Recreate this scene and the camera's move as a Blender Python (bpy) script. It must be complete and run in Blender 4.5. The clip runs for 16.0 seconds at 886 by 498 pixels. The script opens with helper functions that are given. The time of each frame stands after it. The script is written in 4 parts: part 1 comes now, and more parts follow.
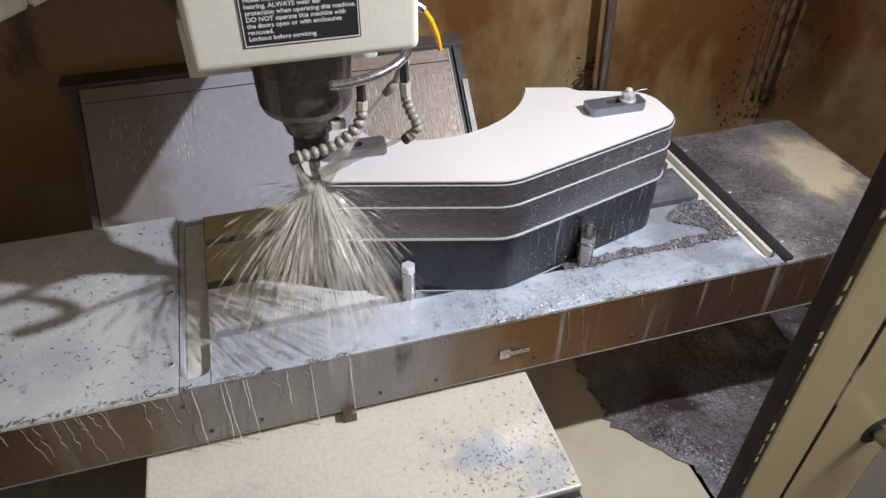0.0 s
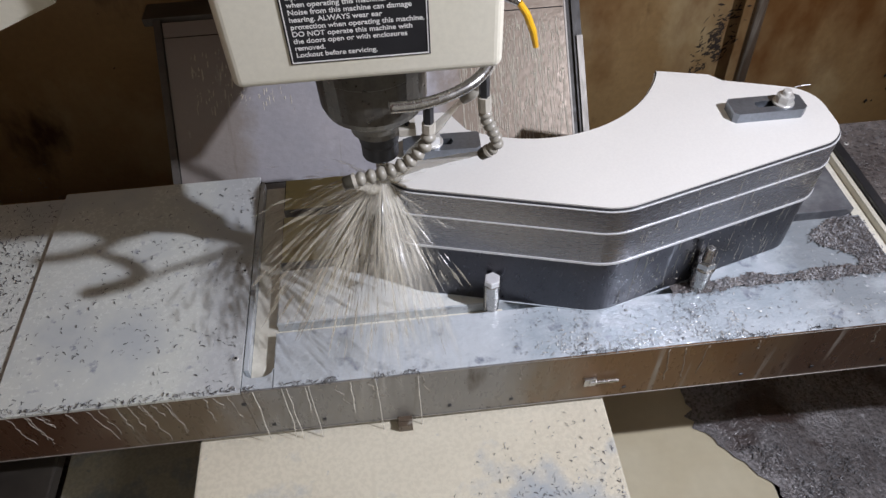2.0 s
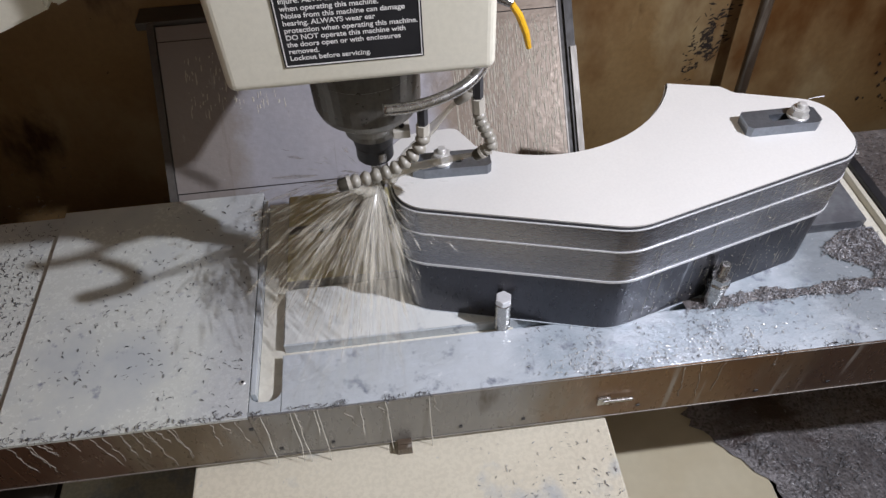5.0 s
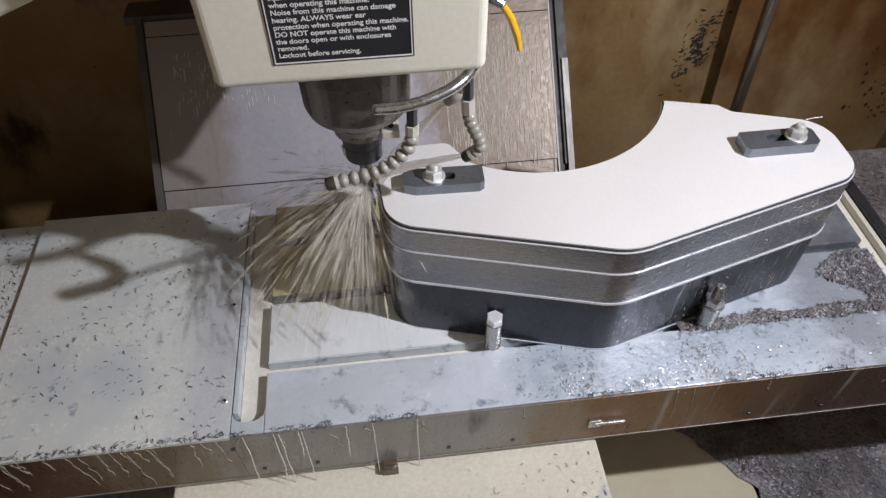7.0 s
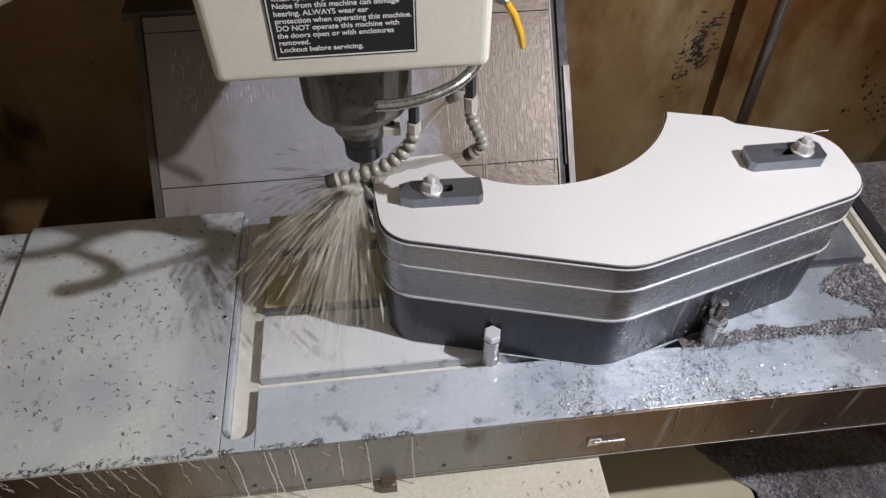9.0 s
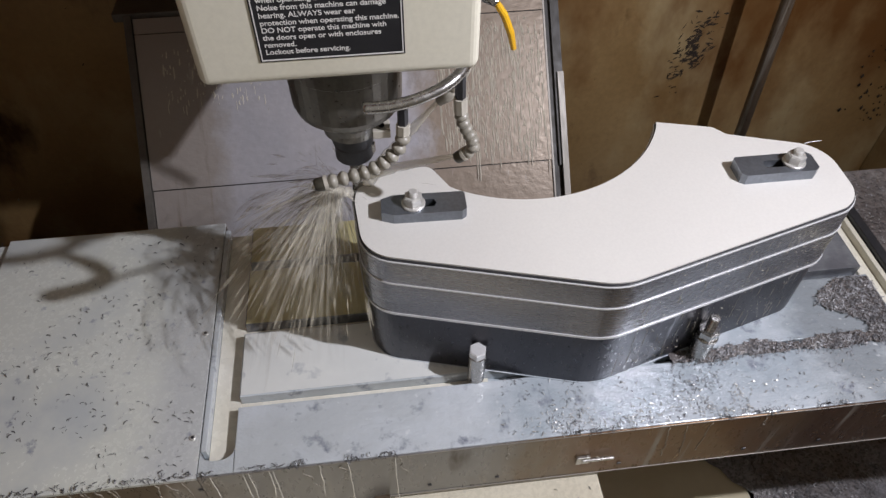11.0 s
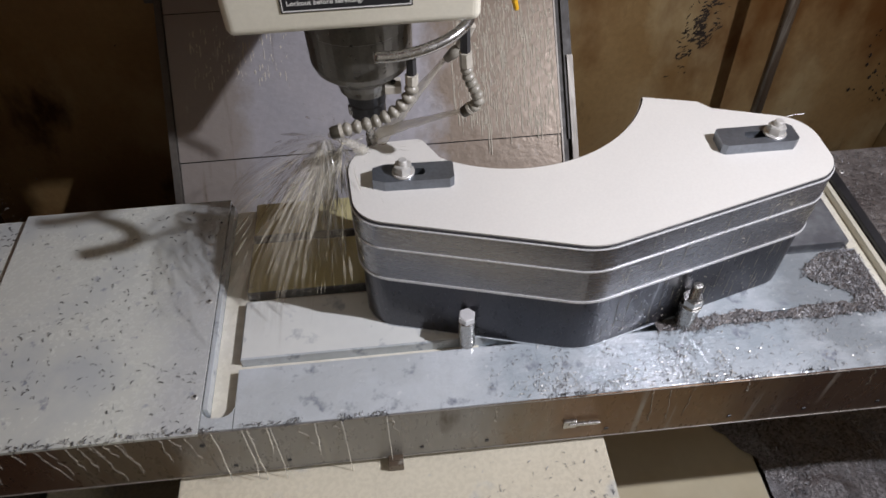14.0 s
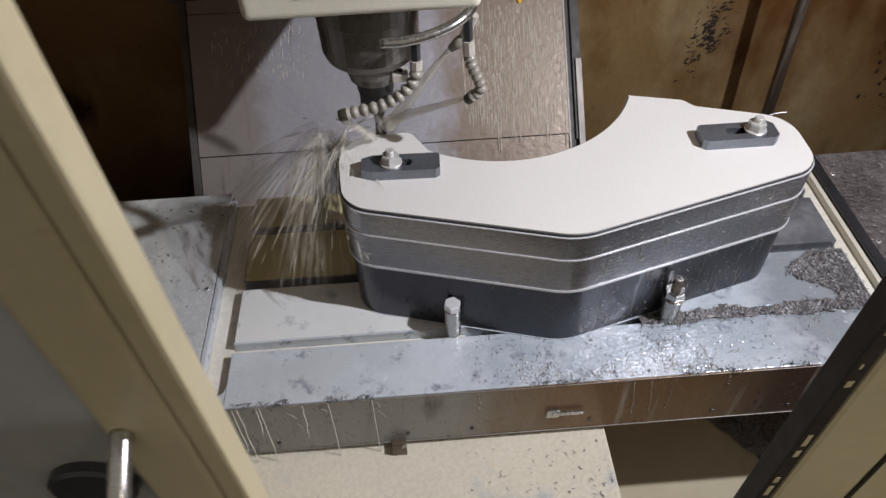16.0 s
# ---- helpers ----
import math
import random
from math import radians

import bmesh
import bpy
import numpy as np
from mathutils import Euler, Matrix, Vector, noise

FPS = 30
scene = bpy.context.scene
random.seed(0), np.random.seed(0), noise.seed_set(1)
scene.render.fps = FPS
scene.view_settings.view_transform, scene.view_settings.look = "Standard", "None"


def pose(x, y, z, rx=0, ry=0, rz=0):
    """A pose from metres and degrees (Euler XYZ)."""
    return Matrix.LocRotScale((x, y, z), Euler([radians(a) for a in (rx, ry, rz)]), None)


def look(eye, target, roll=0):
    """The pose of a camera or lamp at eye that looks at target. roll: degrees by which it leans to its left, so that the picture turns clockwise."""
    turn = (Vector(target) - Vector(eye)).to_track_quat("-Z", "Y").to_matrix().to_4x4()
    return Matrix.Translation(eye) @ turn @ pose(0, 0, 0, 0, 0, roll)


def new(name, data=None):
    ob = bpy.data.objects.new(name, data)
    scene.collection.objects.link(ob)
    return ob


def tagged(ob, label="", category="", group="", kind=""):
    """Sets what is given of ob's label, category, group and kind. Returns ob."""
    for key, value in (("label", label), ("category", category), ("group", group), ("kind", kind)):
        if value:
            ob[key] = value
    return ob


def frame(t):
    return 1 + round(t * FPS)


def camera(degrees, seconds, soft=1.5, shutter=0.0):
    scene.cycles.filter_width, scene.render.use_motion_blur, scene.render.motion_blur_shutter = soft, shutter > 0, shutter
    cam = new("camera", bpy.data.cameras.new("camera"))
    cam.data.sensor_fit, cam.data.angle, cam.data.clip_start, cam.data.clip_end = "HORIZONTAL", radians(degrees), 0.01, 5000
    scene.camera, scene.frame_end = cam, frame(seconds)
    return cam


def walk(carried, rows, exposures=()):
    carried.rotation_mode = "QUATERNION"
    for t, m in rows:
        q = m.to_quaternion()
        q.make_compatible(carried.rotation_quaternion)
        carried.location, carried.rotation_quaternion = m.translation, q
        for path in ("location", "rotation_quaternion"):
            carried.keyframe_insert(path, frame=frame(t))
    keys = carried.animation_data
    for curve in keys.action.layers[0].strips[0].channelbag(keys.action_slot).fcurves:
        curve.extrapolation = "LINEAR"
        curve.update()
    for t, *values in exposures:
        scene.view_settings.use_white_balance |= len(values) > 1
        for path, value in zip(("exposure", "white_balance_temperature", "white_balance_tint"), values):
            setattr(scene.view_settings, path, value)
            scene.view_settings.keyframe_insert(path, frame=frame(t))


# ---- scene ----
cam = camera(65.29, 16.0, soft=1.4, shutter=0.4)

# ---- camera path: seconds, place, turn ----
PATH = [
    (0.0, 0.106, -0.765, 0.842, 50.28, -0.49, -16.53),
    (0.5, 0.132, -0.722, 0.891, 46.65, -0.96, -15.39),
    (1.0, 0.191, -0.601, 0.901, 39.54, 2.61, -9.29),
    (1.5, 0.197, -0.563, 0.902, 40.67, 1.45, -6.47),
    (2.0, 0.202, -0.562, 0.898, 40.68, 1.53, -6.04),
    (2.5, 0.203, -0.561, 0.902, 40.99, 1.75, -6.69),
    (3.0, 0.205, -0.564, 0.903, 41.29, 1.92, -7.11),
    (3.5, 0.205, -0.560, 0.899, 40.99, 2.02, -7.30),
    (4.0, 0.202, -0.563, 0.900, 40.87, 1.82, -6.85),
    (6.5, 0.202, -0.564, 0.898, 40.70, 0.89, -6.89),
    (7.0, 0.203, -0.561, 0.897, 40.86, 0.36, -6.73),
    (7.5, 0.200, -0.559, 0.899, 40.97, 0.08, -6.45),
    (8.0, 0.198, -0.558, 0.896, 40.90, -0.11, -6.46),
    (10.5, 0.204, -0.554, 0.884, 41.14, -0.10, -6.80),
    (11.0, 0.208, -0.549, 0.885, 40.95, -0.14, -6.84),
    (11.5, 0.208, -0.545, 0.885, 40.62, -0.74, -6.78),
    (12.0, 0.211, -0.543, 0.884, 40.18, -0.89, -6.64),
    (12.5, 0.214, -0.543, 0.885, 40.35, -0.75, -6.59),
    (13.0, 0.213, -0.544, 0.882, 40.41, -0.62, -6.59),
    (13.5, 0.215, -0.563, 0.884, 41.38, -0.60, -6.84),
    (14.0, 0.214, -0.640, 0.882, 41.21, 1.05, -5.65),
    (14.5, 0.207, -0.676, 0.892, 42.68, 2.51, -6.12),
    (15.0, 0.199, -0.696, 0.893, 43.36, 2.56, -6.33),
    (15.5, 0.226, -0.703, 0.886, 43.38, 2.17, -6.26),
    (16.0, 0.231, -0.699, 0.878, 42.56, 1.65, -3.94),
]
walk(cam, [(t, pose(*p)) for t, *p in PATH], exposures=[(0.0, 0.31, 6500, 10), (0.7, 0.26, 6500, 10), (1.5, 0.09, 6450, 10), (8.0, 0.03, 6600, 10), (10.5, -0.12, 6720, 10), (16.0, -0.09, 6750, 10)])

# travel of the machine table: seconds, x, y
TRAVEL = [(0.0, -0.034, 0.087), (0.5, -0.030, 0.081), (1.0, -0.027, 0.077), (1.5, -0.022, 0.074), (2.0, -0.018, 0.069),
          (2.5, -0.013, 0.063), (3.0, -0.010, 0.059), (3.5, -0.008, 0.053), (4.0, -0.005, 0.046), (6.5, 0.001, 0.008),
          (7.0, 0.000, 0.000), (7.5, -0.000, -0.007), (8.0, -0.003, -0.015), (10.5, -0.015, -0.040), (11.0, -0.021, -0.047),
          (11.5, -0.024, -0.051), (12.0, -0.029, -0.055), (12.5, -0.034, -0.059), (13.0, -0.037, -0.063), (13.5, -0.043, -0.066),
          (14.0, -0.050, -0.071), (14.5, -0.056, -0.074), (15.0, -0.063, -0.076), (15.5, -0.070, -0.078), (16.0, -0.076, -0.078)]

# ---- light ----
world = bpy.data.worlds.new("workshop")
scene.world = world
world.use_nodes = True
world.node_tree.nodes["Background"].inputs[0].default_value = (1.0, 0.93, 0.84, 1)
world.node_tree.nodes["Background"].inputs[1].default_value = 0.33

lamp = new("work_light", bpy.data.lights.new("work_light", "AREA"))
lamp.data.shape, lamp.data.size, lamp.data.energy, lamp.data.color = "DISK", 0.034, 17.4, (0.955, 0.97, 1.10)
lamp.data.spread = radians(153)
lamp.matrix_world = look((1.22, -0.42, 1.21), (-0.34, 0.32, -0.09))

# Added fill lamp with no known source; brightens the right door's outer face.
door_fill = new("door_fill_light", bpy.data.lights.new("door_fill_light", "AREA"))
door_fill.data.shape, door_fill.data.size, door_fill.data.size_y, door_fill.data.energy = "RECTANGLE", 0.5, 0.2, 0.5
door_fill.data.spread = radians(50)
door_fill.data.color = (1.0, 0.93, 0.82)
door_fill.matrix_world = look((1.00, -1.08, 1.20), (0.47, -0.57, 0.42))

# ---- materials ----


def ramp(nt, src, stops):
    n = nt.nodes.new("ShaderNodeValToRGB")
    el = n.color_ramp.elements
    while len(el) < len(stops):
        el.new(0.5)
    for e, (pos, col) in zip(el, stops):
        e.position, e.color = pos, (*col, 1)
    nt.links.new(src, n.inputs[0])
    return n.outputs[0]


def noise_out(nt, coord, scale, detail=4.0, stretch=(1, 1, 1), rough=0.55, shift=0.0):
    mp = nt.nodes.new("ShaderNodeMapping")
    mp.inputs["Scale"].default_value = stretch
    mp.inputs["Location"].default_value = (shift, shift * 0.7, shift * 1.3)
    nt.links.new(coord, mp.inputs[0])
    n = nt.nodes.new("ShaderNodeTexNoise")
    n.inputs["Scale"].default_value, n.inputs["Detail"].default_value, n.inputs["Roughness"].default_value = scale, detail, rough
    nt.links.new(mp.outputs[0], n.inputs["Vector"])
    return n.outputs["Fac"]


def mixc(nt, fac, a, b, mode="MIX"):
    n = nt.nodes.new("ShaderNodeMix")
    n.data_type, n.blend_type = "RGBA", mode
    for sock, v in ((n.inputs["Factor"], fac), (n.inputs["A"], a), (n.inputs["B"], b)):
        if isinstance(v, (int, float)):
            sock.default_value = v
        elif isinstance(v, tuple):
            sock.default_value = (*v, 1)
        else:
            nt.links.new(v, sock)
    return n.outputs["Result"]


BW = lambda lo, hi: [(lo, (0, 0, 0)), (hi, (1, 1, 1))]


def mat(name, a, b, scale=6.0, rough=(0.4, 0.6), metal=0.0, bump=0.15, fine=120.0, grain=0.25, stretch=(1, 1, 1), layers=(), depth=0.002, wave=0.0, bands=()):
    """Two colours mixed by a broad noise, a fine grain, and layers of stains: (colour, noise scale, stretch, from, to,
    rough, metal);
    bands tint a stretch of the sheet along x: (colour, from, to, soft edge, strength)."""
    m = bpy.data.materials.new(name)
    m.use_nodes = True
    nt = m.node_tree
    bs = nt.nodes["Principled BSDF"]
    co = nt.nodes.new("ShaderNodeTexCoord").outputs["Object"]
    broad = noise_out(nt, co, scale, 5.0, stretch)
    fin = noise_out(nt, co, fine, 3.0, stretch, shift=3.1)
    col = mixc(nt, ramp(nt, broad, BW(0.35, 0.65)), a, b)
    col = mixc(nt, grain, col, ramp(nt, fin, [(0.3, (0.45, 0.45, 0.45)), (0.7, (1.25, 1.25, 1.25))]), "MULTIPLY")
    rg = ramp(nt, fin, [(0.3, (rough[0],) * 3), (0.7, (rough[1],) * 3)])
    for k, (c, x0, x1, soft, force) in enumerate(bands):
        ax = nt.nodes.new("ShaderNodeSeparateXYZ")
        nt.links.new(co, ax.inputs[0])
        ragged = nt.nodes.new("ShaderNodeMath")
        ragged.operation, ragged.inputs[1].default_value = "MULTIPLY_ADD", soft * 2.4
        nt.links.new(noise_out(nt, co, 16, 5.0, (1, 1, 0.35), 0.65, 2.9 * (k + 1)), ragged.inputs[0])
        nt.links.new(ax.outputs[0], ragged.inputs[2])
        edges = []
        for lo, hi, u, v in ((x0 + soft * 0.7, x0 + soft * 1.7, 0.0, force), (x1 + soft * 0.7, x1 + soft * 1.7, 1.0, 0.0)):
            e = nt.nodes.new("ShaderNodeMapRange")
            for j, val in enumerate((lo, hi, u, v)):
                e.inputs[j + 1].default_value = val
            nt.links.new(ragged.outputs[0], e.inputs[0])
            edges.append(e.outputs[0])
        both = nt.nodes.new("ShaderNodeMath")
        both.operation = "MULTIPLY"
        nt.links.new(edges[0], both.inputs[0])
        nt.links.new(edges[1], both.inputs[1])
        col = mixc(nt, both.outputs[0], col, c)
    me = None
    for k, (c, sc, st, lo, hi, r, mt) in enumerate(layers):
        mask = ramp(nt, noise_out(nt, co, sc, 6.0, st, 0.6, shift=5.3 * (k + 1)), BW(lo, hi))
        col = mixc(nt, mask, col, c)
        rg = mixc(nt, mask, rg, (r, r, r))
        if metal or mt:
            me = mixc(nt, mask, me or (metal, metal, metal), (mt, mt, mt))
    nt.links.new(col, bs.inputs["Base Color"])
    nt.links.new(rg, bs.inputs["Roughness"])
    if me:
        nt.links.new(me, bs.inputs["Metallic"])
    else:
        bs.inputs["Metallic"].default_value = metal
    bp = nt.nodes.new("ShaderNodeBump")
    bp.inputs["Strength"].default_value, bp.inputs["Distance"].default_value = bump, depth
    nt.links.new(fin, bp.inputs["Height"])
    if wave:
        wv = nt.nodes.new("ShaderNodeBump")
        wv.inputs["Strength"].default_value, wv.inputs["Distance"].default_value = wave, 0.004
        nt.links.new(noise_out(nt, co, 56, 3.0, (1, 1.5, 1), 0.55, 7.7), wv.inputs["Height"])
        nt.links.new(wv.outputs[0], bp.inputs["Normal"])
    nt.links.new(bp.outputs[0], bs.inputs["Normal"])
    return m


V1 = (1, 1, 1)
CRUST = mat("black_crust", (0.018, 0.012, 0.008), (0.035, 0.022, 0.013), 30, (0.6, 0.8), 0, 0.2, 90, 0.3)
RIDGE = mat("old_sealant", (0.24, 0.17, 0.085), (0.10, 0.06, 0.03), 22, (0.5, 0.7), 0, 0.5, 60, 0.4, layers=[((0.035, 0.02, 0.012), 26, (1, 1, 0.6), 0.50, 0.60, 0.6, 0)])
CREAM = mat("cream_paint", (0.72, 0.69, 0.58), (0.66, 0.63, 0.51), 4, (0.3, 0.42), 0, 0.05, 200, 0.08)
DOOR = mat("door_paint", (0.44, 0.385, 0.25), (0.38, 0.33, 0.205), 4, (0.3, 0.45), 0, 0.06, 160, 0.12,
           layers=[((0.16, 0.10, 0.05), 9, V1, 0.66, 0.74, 0.6, 0)])
WALL = mat("stained_wall_paint", (0.36, 0.245, 0.115), (0.25, 0.150, 0.058), 2.2, (0.28, 0.5), 0, 0.2, 70, 0.2, layers=[
    ((0.42, 0.33, 0.18), 3.4, (1, 1, 0.6), 0.52, 0.68, 0.4, 0),
    ((0.15, 0.066, 0.020), 2.4, (1, 1, 0.55), 0.49, 0.62, 0.35, 0),
    ((0.07, 0.032, 0.012), 5.5, (1, 1, 0.5), 0.60, 0.72, 0.35, 0),
    ((0.03, 0.018, 0.01), 30.0, V1, 0.715, 0.74, 0.5, 0)])
# Redder, darker copy of the wall paint with shade put into its colour.
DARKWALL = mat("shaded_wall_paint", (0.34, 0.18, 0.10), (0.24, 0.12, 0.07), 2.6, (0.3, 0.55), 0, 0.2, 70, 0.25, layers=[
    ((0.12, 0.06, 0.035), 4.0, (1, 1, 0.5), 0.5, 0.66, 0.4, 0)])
# Bands: paler at low x, darker grey at high x.
STEEL = mat("wet_table_steel", (0.37, 0.43, 0.475), (0.46, 0.515, 0.56), 9, (0.17, 0.26), 0.1, 0.06, 160, 0.08, layers=[
    ((0.58, 0.62, 0.655), 6, (1, 1.4, 1), 0.44, 0.64, 0.14, 0.0),
    ((0.22, 0.24, 0.29), 34, V1, 0.57, 0.72, 0.2, 0.1),
    ((0.64, 0.67, 0.69), 70, V1, 0.64, 0.72, 0.12, 0.0)], wave=0.45,
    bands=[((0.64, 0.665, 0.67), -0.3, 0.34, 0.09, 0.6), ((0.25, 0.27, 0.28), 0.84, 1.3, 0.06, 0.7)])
# Oily steel; reflections of the dark walls are put into its darker colour.
BARESTEEL = mat("oily_steel_dark_reflection", (0.155, 0.16, 0.175), (0.205, 0.21, 0.23), 9, (0.16, 0.26), 0.4, 0.08, 150, 0.12, layers=[
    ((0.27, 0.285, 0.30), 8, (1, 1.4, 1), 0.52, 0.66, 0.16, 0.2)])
SHEET = mat("wet_cover_sheet", (0.665, 0.685, 0.63), (0.69, 0.71, 0.665), 5, (0.2, 0.32), 0.05, 0.03, 150, 0.03, layers=[
    ((0.56, 0.595, 0.60), 4.5, V1, 0.48, 0.66, 0.2, 0.1),
    ((0.36, 0.38, 0.43), 44, V1, 0.63, 0.73, 0.2, 0.1)], bands=[((0.42, 0.435, 0.48), -0.115, -0.02, 0.05, 0.5)])
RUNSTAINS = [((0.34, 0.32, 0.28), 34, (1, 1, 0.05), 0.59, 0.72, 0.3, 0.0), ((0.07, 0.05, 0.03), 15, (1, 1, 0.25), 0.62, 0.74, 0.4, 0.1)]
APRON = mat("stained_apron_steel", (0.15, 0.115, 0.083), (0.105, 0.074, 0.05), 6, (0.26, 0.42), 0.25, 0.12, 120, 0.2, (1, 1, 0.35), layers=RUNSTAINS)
# Bands along x: dark red-brown, grey, orange-brown, dark brown.
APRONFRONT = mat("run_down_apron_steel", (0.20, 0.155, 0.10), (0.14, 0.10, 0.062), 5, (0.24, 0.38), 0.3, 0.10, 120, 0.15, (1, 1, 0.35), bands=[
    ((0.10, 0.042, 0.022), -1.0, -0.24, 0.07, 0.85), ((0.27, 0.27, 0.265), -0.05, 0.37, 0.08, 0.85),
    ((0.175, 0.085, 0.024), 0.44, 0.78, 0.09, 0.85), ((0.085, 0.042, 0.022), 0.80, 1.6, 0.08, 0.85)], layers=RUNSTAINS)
PANEL = mat("scuffed_panel_steel", (0.42, 0.415, 0.45), (0.48, 0.465, 0.49), 5, (0.34, 0.48), 0.25, 0.06, 90, 0.1, layers=[
    ((0.55, 0.53, 0.52), 60, (1, 0.2, 0.2), 0.68, 0.76, 0.2, 0.2), ((0.20, 0.16, 0.12), 34, (1, 0.07, 0.07), 0.62, 0.78, 0.2, 0.1)],
    bands=[((0.245, 0.18, 0.115), 0.30, 0.9, 0.07, 0.85), ((0.27, 0.22, 0.16), -0.5, -0.10, 0.05, 0.6)], wave=0.25)
WHITE = mat("white_plate_face", (0.715, 0.70, 0.66), (0.675, 0.66, 0.625), 3, (0.34, 0.44), 0, 0.03, 260, 0.06)
ALU = mat("machined_aluminium", (0.33, 0.33, 0.345), (0.22, 0.22, 0.235), 5, (0.22, 0.30), 0.8, 0.018, 220, 0.09, (0.25, 0.25, 1.6), layers=[
    ((0.50, 0.51, 0.54), 40, (1, 1, 0.10), 0.66, 0.72, 0.25, 0.5), ((0.70, 0.70, 0.72), 170, V1, 0.735, 0.755, 0.3, 0.2)])
# Wet aluminium again, with the base's shade put into its darker colour.
ALUDARK = mat("wet_shade_toned_aluminium", (0.085, 0.087, 0.10), (0.06, 0.06, 0.07), 5, (0.25, 0.38), 0.78, 0.08, 200, 0.28, (1, 1, 0.5), layers=[
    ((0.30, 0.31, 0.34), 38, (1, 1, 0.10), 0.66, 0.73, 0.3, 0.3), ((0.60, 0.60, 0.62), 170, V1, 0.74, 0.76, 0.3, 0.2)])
BRIGHT = mat("bright_edge_aluminium", (0.82, 0.82, 0.82), (0.74, 0.74, 0.75), 12, (0.3, 0.4), 0.3, 0.05, 200, 0.1)
TOOLSTEEL = mat("clamp_steel", (0.25, 0.275, 0.31), (0.185, 0.20, 0.225), 14, (0.28, 0.4), 0.75, 0.12, 200, 0.25)
CHROME = mat("dull_chrome", (0.50, 0.49, 0.47), (0.40, 0.39, 0.37), 14, (0.2, 0.3), 0.95, 0.06, 160, 0.2)
NOSE = mat("spindle_steel", (0.20, 0.192, 0.172), (0.145, 0.138, 0.122), 9, (0.26, 0.4), 0.75, 0.10, 150, 0.3, layers=[
    ((0.08, 0.07, 0.05), 10, (1, 1, 0.5), 0.60, 0.74, 0.4, 0.3)])
BLACK = mat("black_oxide_steel", (0.035, 0.036, 0.040), (0.055, 0.055, 0.06), 12, (0.3, 0.45), 0.4, 0.1, 160, 0.3)
BLACKSEAL = mat("black_seal", (0.016, 0.012, 0.010), (0.03, 0.022, 0.018), 12, (0.5, 0.7), 0, 0.2, 90, 0.3)
RUBBER = mat("black_rubber_seal", (0.022, 0.018, 0.015), (0.045, 0.035, 0.028), 12, (0.5, 0.7), 0, 0.2, 90, 0.3, layers=[
    ((0.42, 0.40, 0.36), 26, (1, 1, 0.5), 0.62, 0.68, 0.4, 0)])
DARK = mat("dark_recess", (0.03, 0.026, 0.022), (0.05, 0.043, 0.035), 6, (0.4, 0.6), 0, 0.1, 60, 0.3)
NOZZLE = mat("dark_olive_nozzle", (0.085, 0.078, 0.055), (0.055, 0.05, 0.038), 20, (0.25, 0.4), 0.2, 0.05, 200, 0.2)
HOSE = mat("grey_hose_plastic", (0.31, 0.29, 0.245), (0.25, 0.235, 0.195), 20, (0.3, 0.45), 0, 0.05, 200, 0.15)
COLLAR = mat("pale_hose_fitting", (0.54, 0.51, 0.44), (0.46, 0.43, 0.37), 20, (0.3, 0.45), 0, 0.05, 200, 0.15)
YELLOW = mat("yellow_plastic", (0.78, 0.44, 0.02), (0.68, 0.36, 0.02), 14, (0.3, 0.45), 0, 0.05, 160, 0.15)
FOAM = mat("pale_coolant_foam", (0.80, 0.775, 0.69), (0.74, 0.71, 0.60), 14, (0.2, 0.35), 0, 0.15, 60, 0.06)
MILKFILM = mat("milky_coolant_film", (0.76, 0.775, 0.745), (0.70, 0.72, 0.70), 8, (0.12, 0.2), 0, 0.05, 60, 0.04, layers=[
    ((0.40, 0.43, 0.46), 30, V1, 0.57, 0.71, 0.15, 0.0)])
# Coolant film; its olive tint is the workpiece's shade put into the colour.
OLIVEFILM = mat("shade_tinted_coolant_film", (0.60, 0.55, 0.30), (0.52, 0.47, 0.25), 9, (0.12, 0.2), 0, 0.05, 60, 0.05, layers=[
    ((0.24, 0.22, 0.15), 26, V1, 0.60, 0.72, 0.15, 0.0)])
COOLANT = mat("milky_coolant", (0.76, 0.69, 0.50), (0.70, 0.62, 0.43), 7, (0.08, 0.14), 0, 0.15, 40, 0.06)
CHIPDARK = mat("wet_dark_swarf", (0.07, 0.07, 0.075), (0.20, 0.20, 0.205), 60, (0.3, 0.5), 0.4, 0.1, 300, 0.4)
NUT = mat("zinc_plated_steel", (0.62, 0.61, 0.58), (0.52, 0.51, 0.485), 18, (0.28, 0.4), 0.35, 0.06, 160, 0.15)
CHIP = mat("aluminium_swarf", (0.40, 0.40, 0.41), (0.14, 0.14, 0.15), 60, (0.35, 0.55), 0.3, 0.1, 300, 0.4)
CHIPBED = mat("wet_swarf_bed", (0.12, 0.105, 0.10), (0.20, 0.18, 0.17), 10, (0.22, 0.45), 0.2, 0.8, 120, 0.6, depth=0.006, layers=[
    ((0.40, 0.39, 0.375), 46, V1, 0.60, 0.70, 0.25, 0.3), ((0.32, 0.30, 0.29), 5, V1, 0.50, 0.66, 0.22, 0.1)])
SLUDGE = mat("grey_chip_sludge", (0.18, 0.165, 0.165), (0.28, 0.265, 0.265), 7, (0.2, 0.4), 0.15, 0.8, 130, 0.75, depth=0.005, layers=[
    ((0.085, 0.062, 0.055), 5, (1, 2.0, 1), 0.50, 0.62, 0.3, 0.2), ((0.34, 0.34, 0.36), 5, V1, 0.55, 0.68, 0.18, 0.1), ((0.55, 0.55, 0.56), 60, V1, 0.64, 0.70, 0.25, 0.3)])
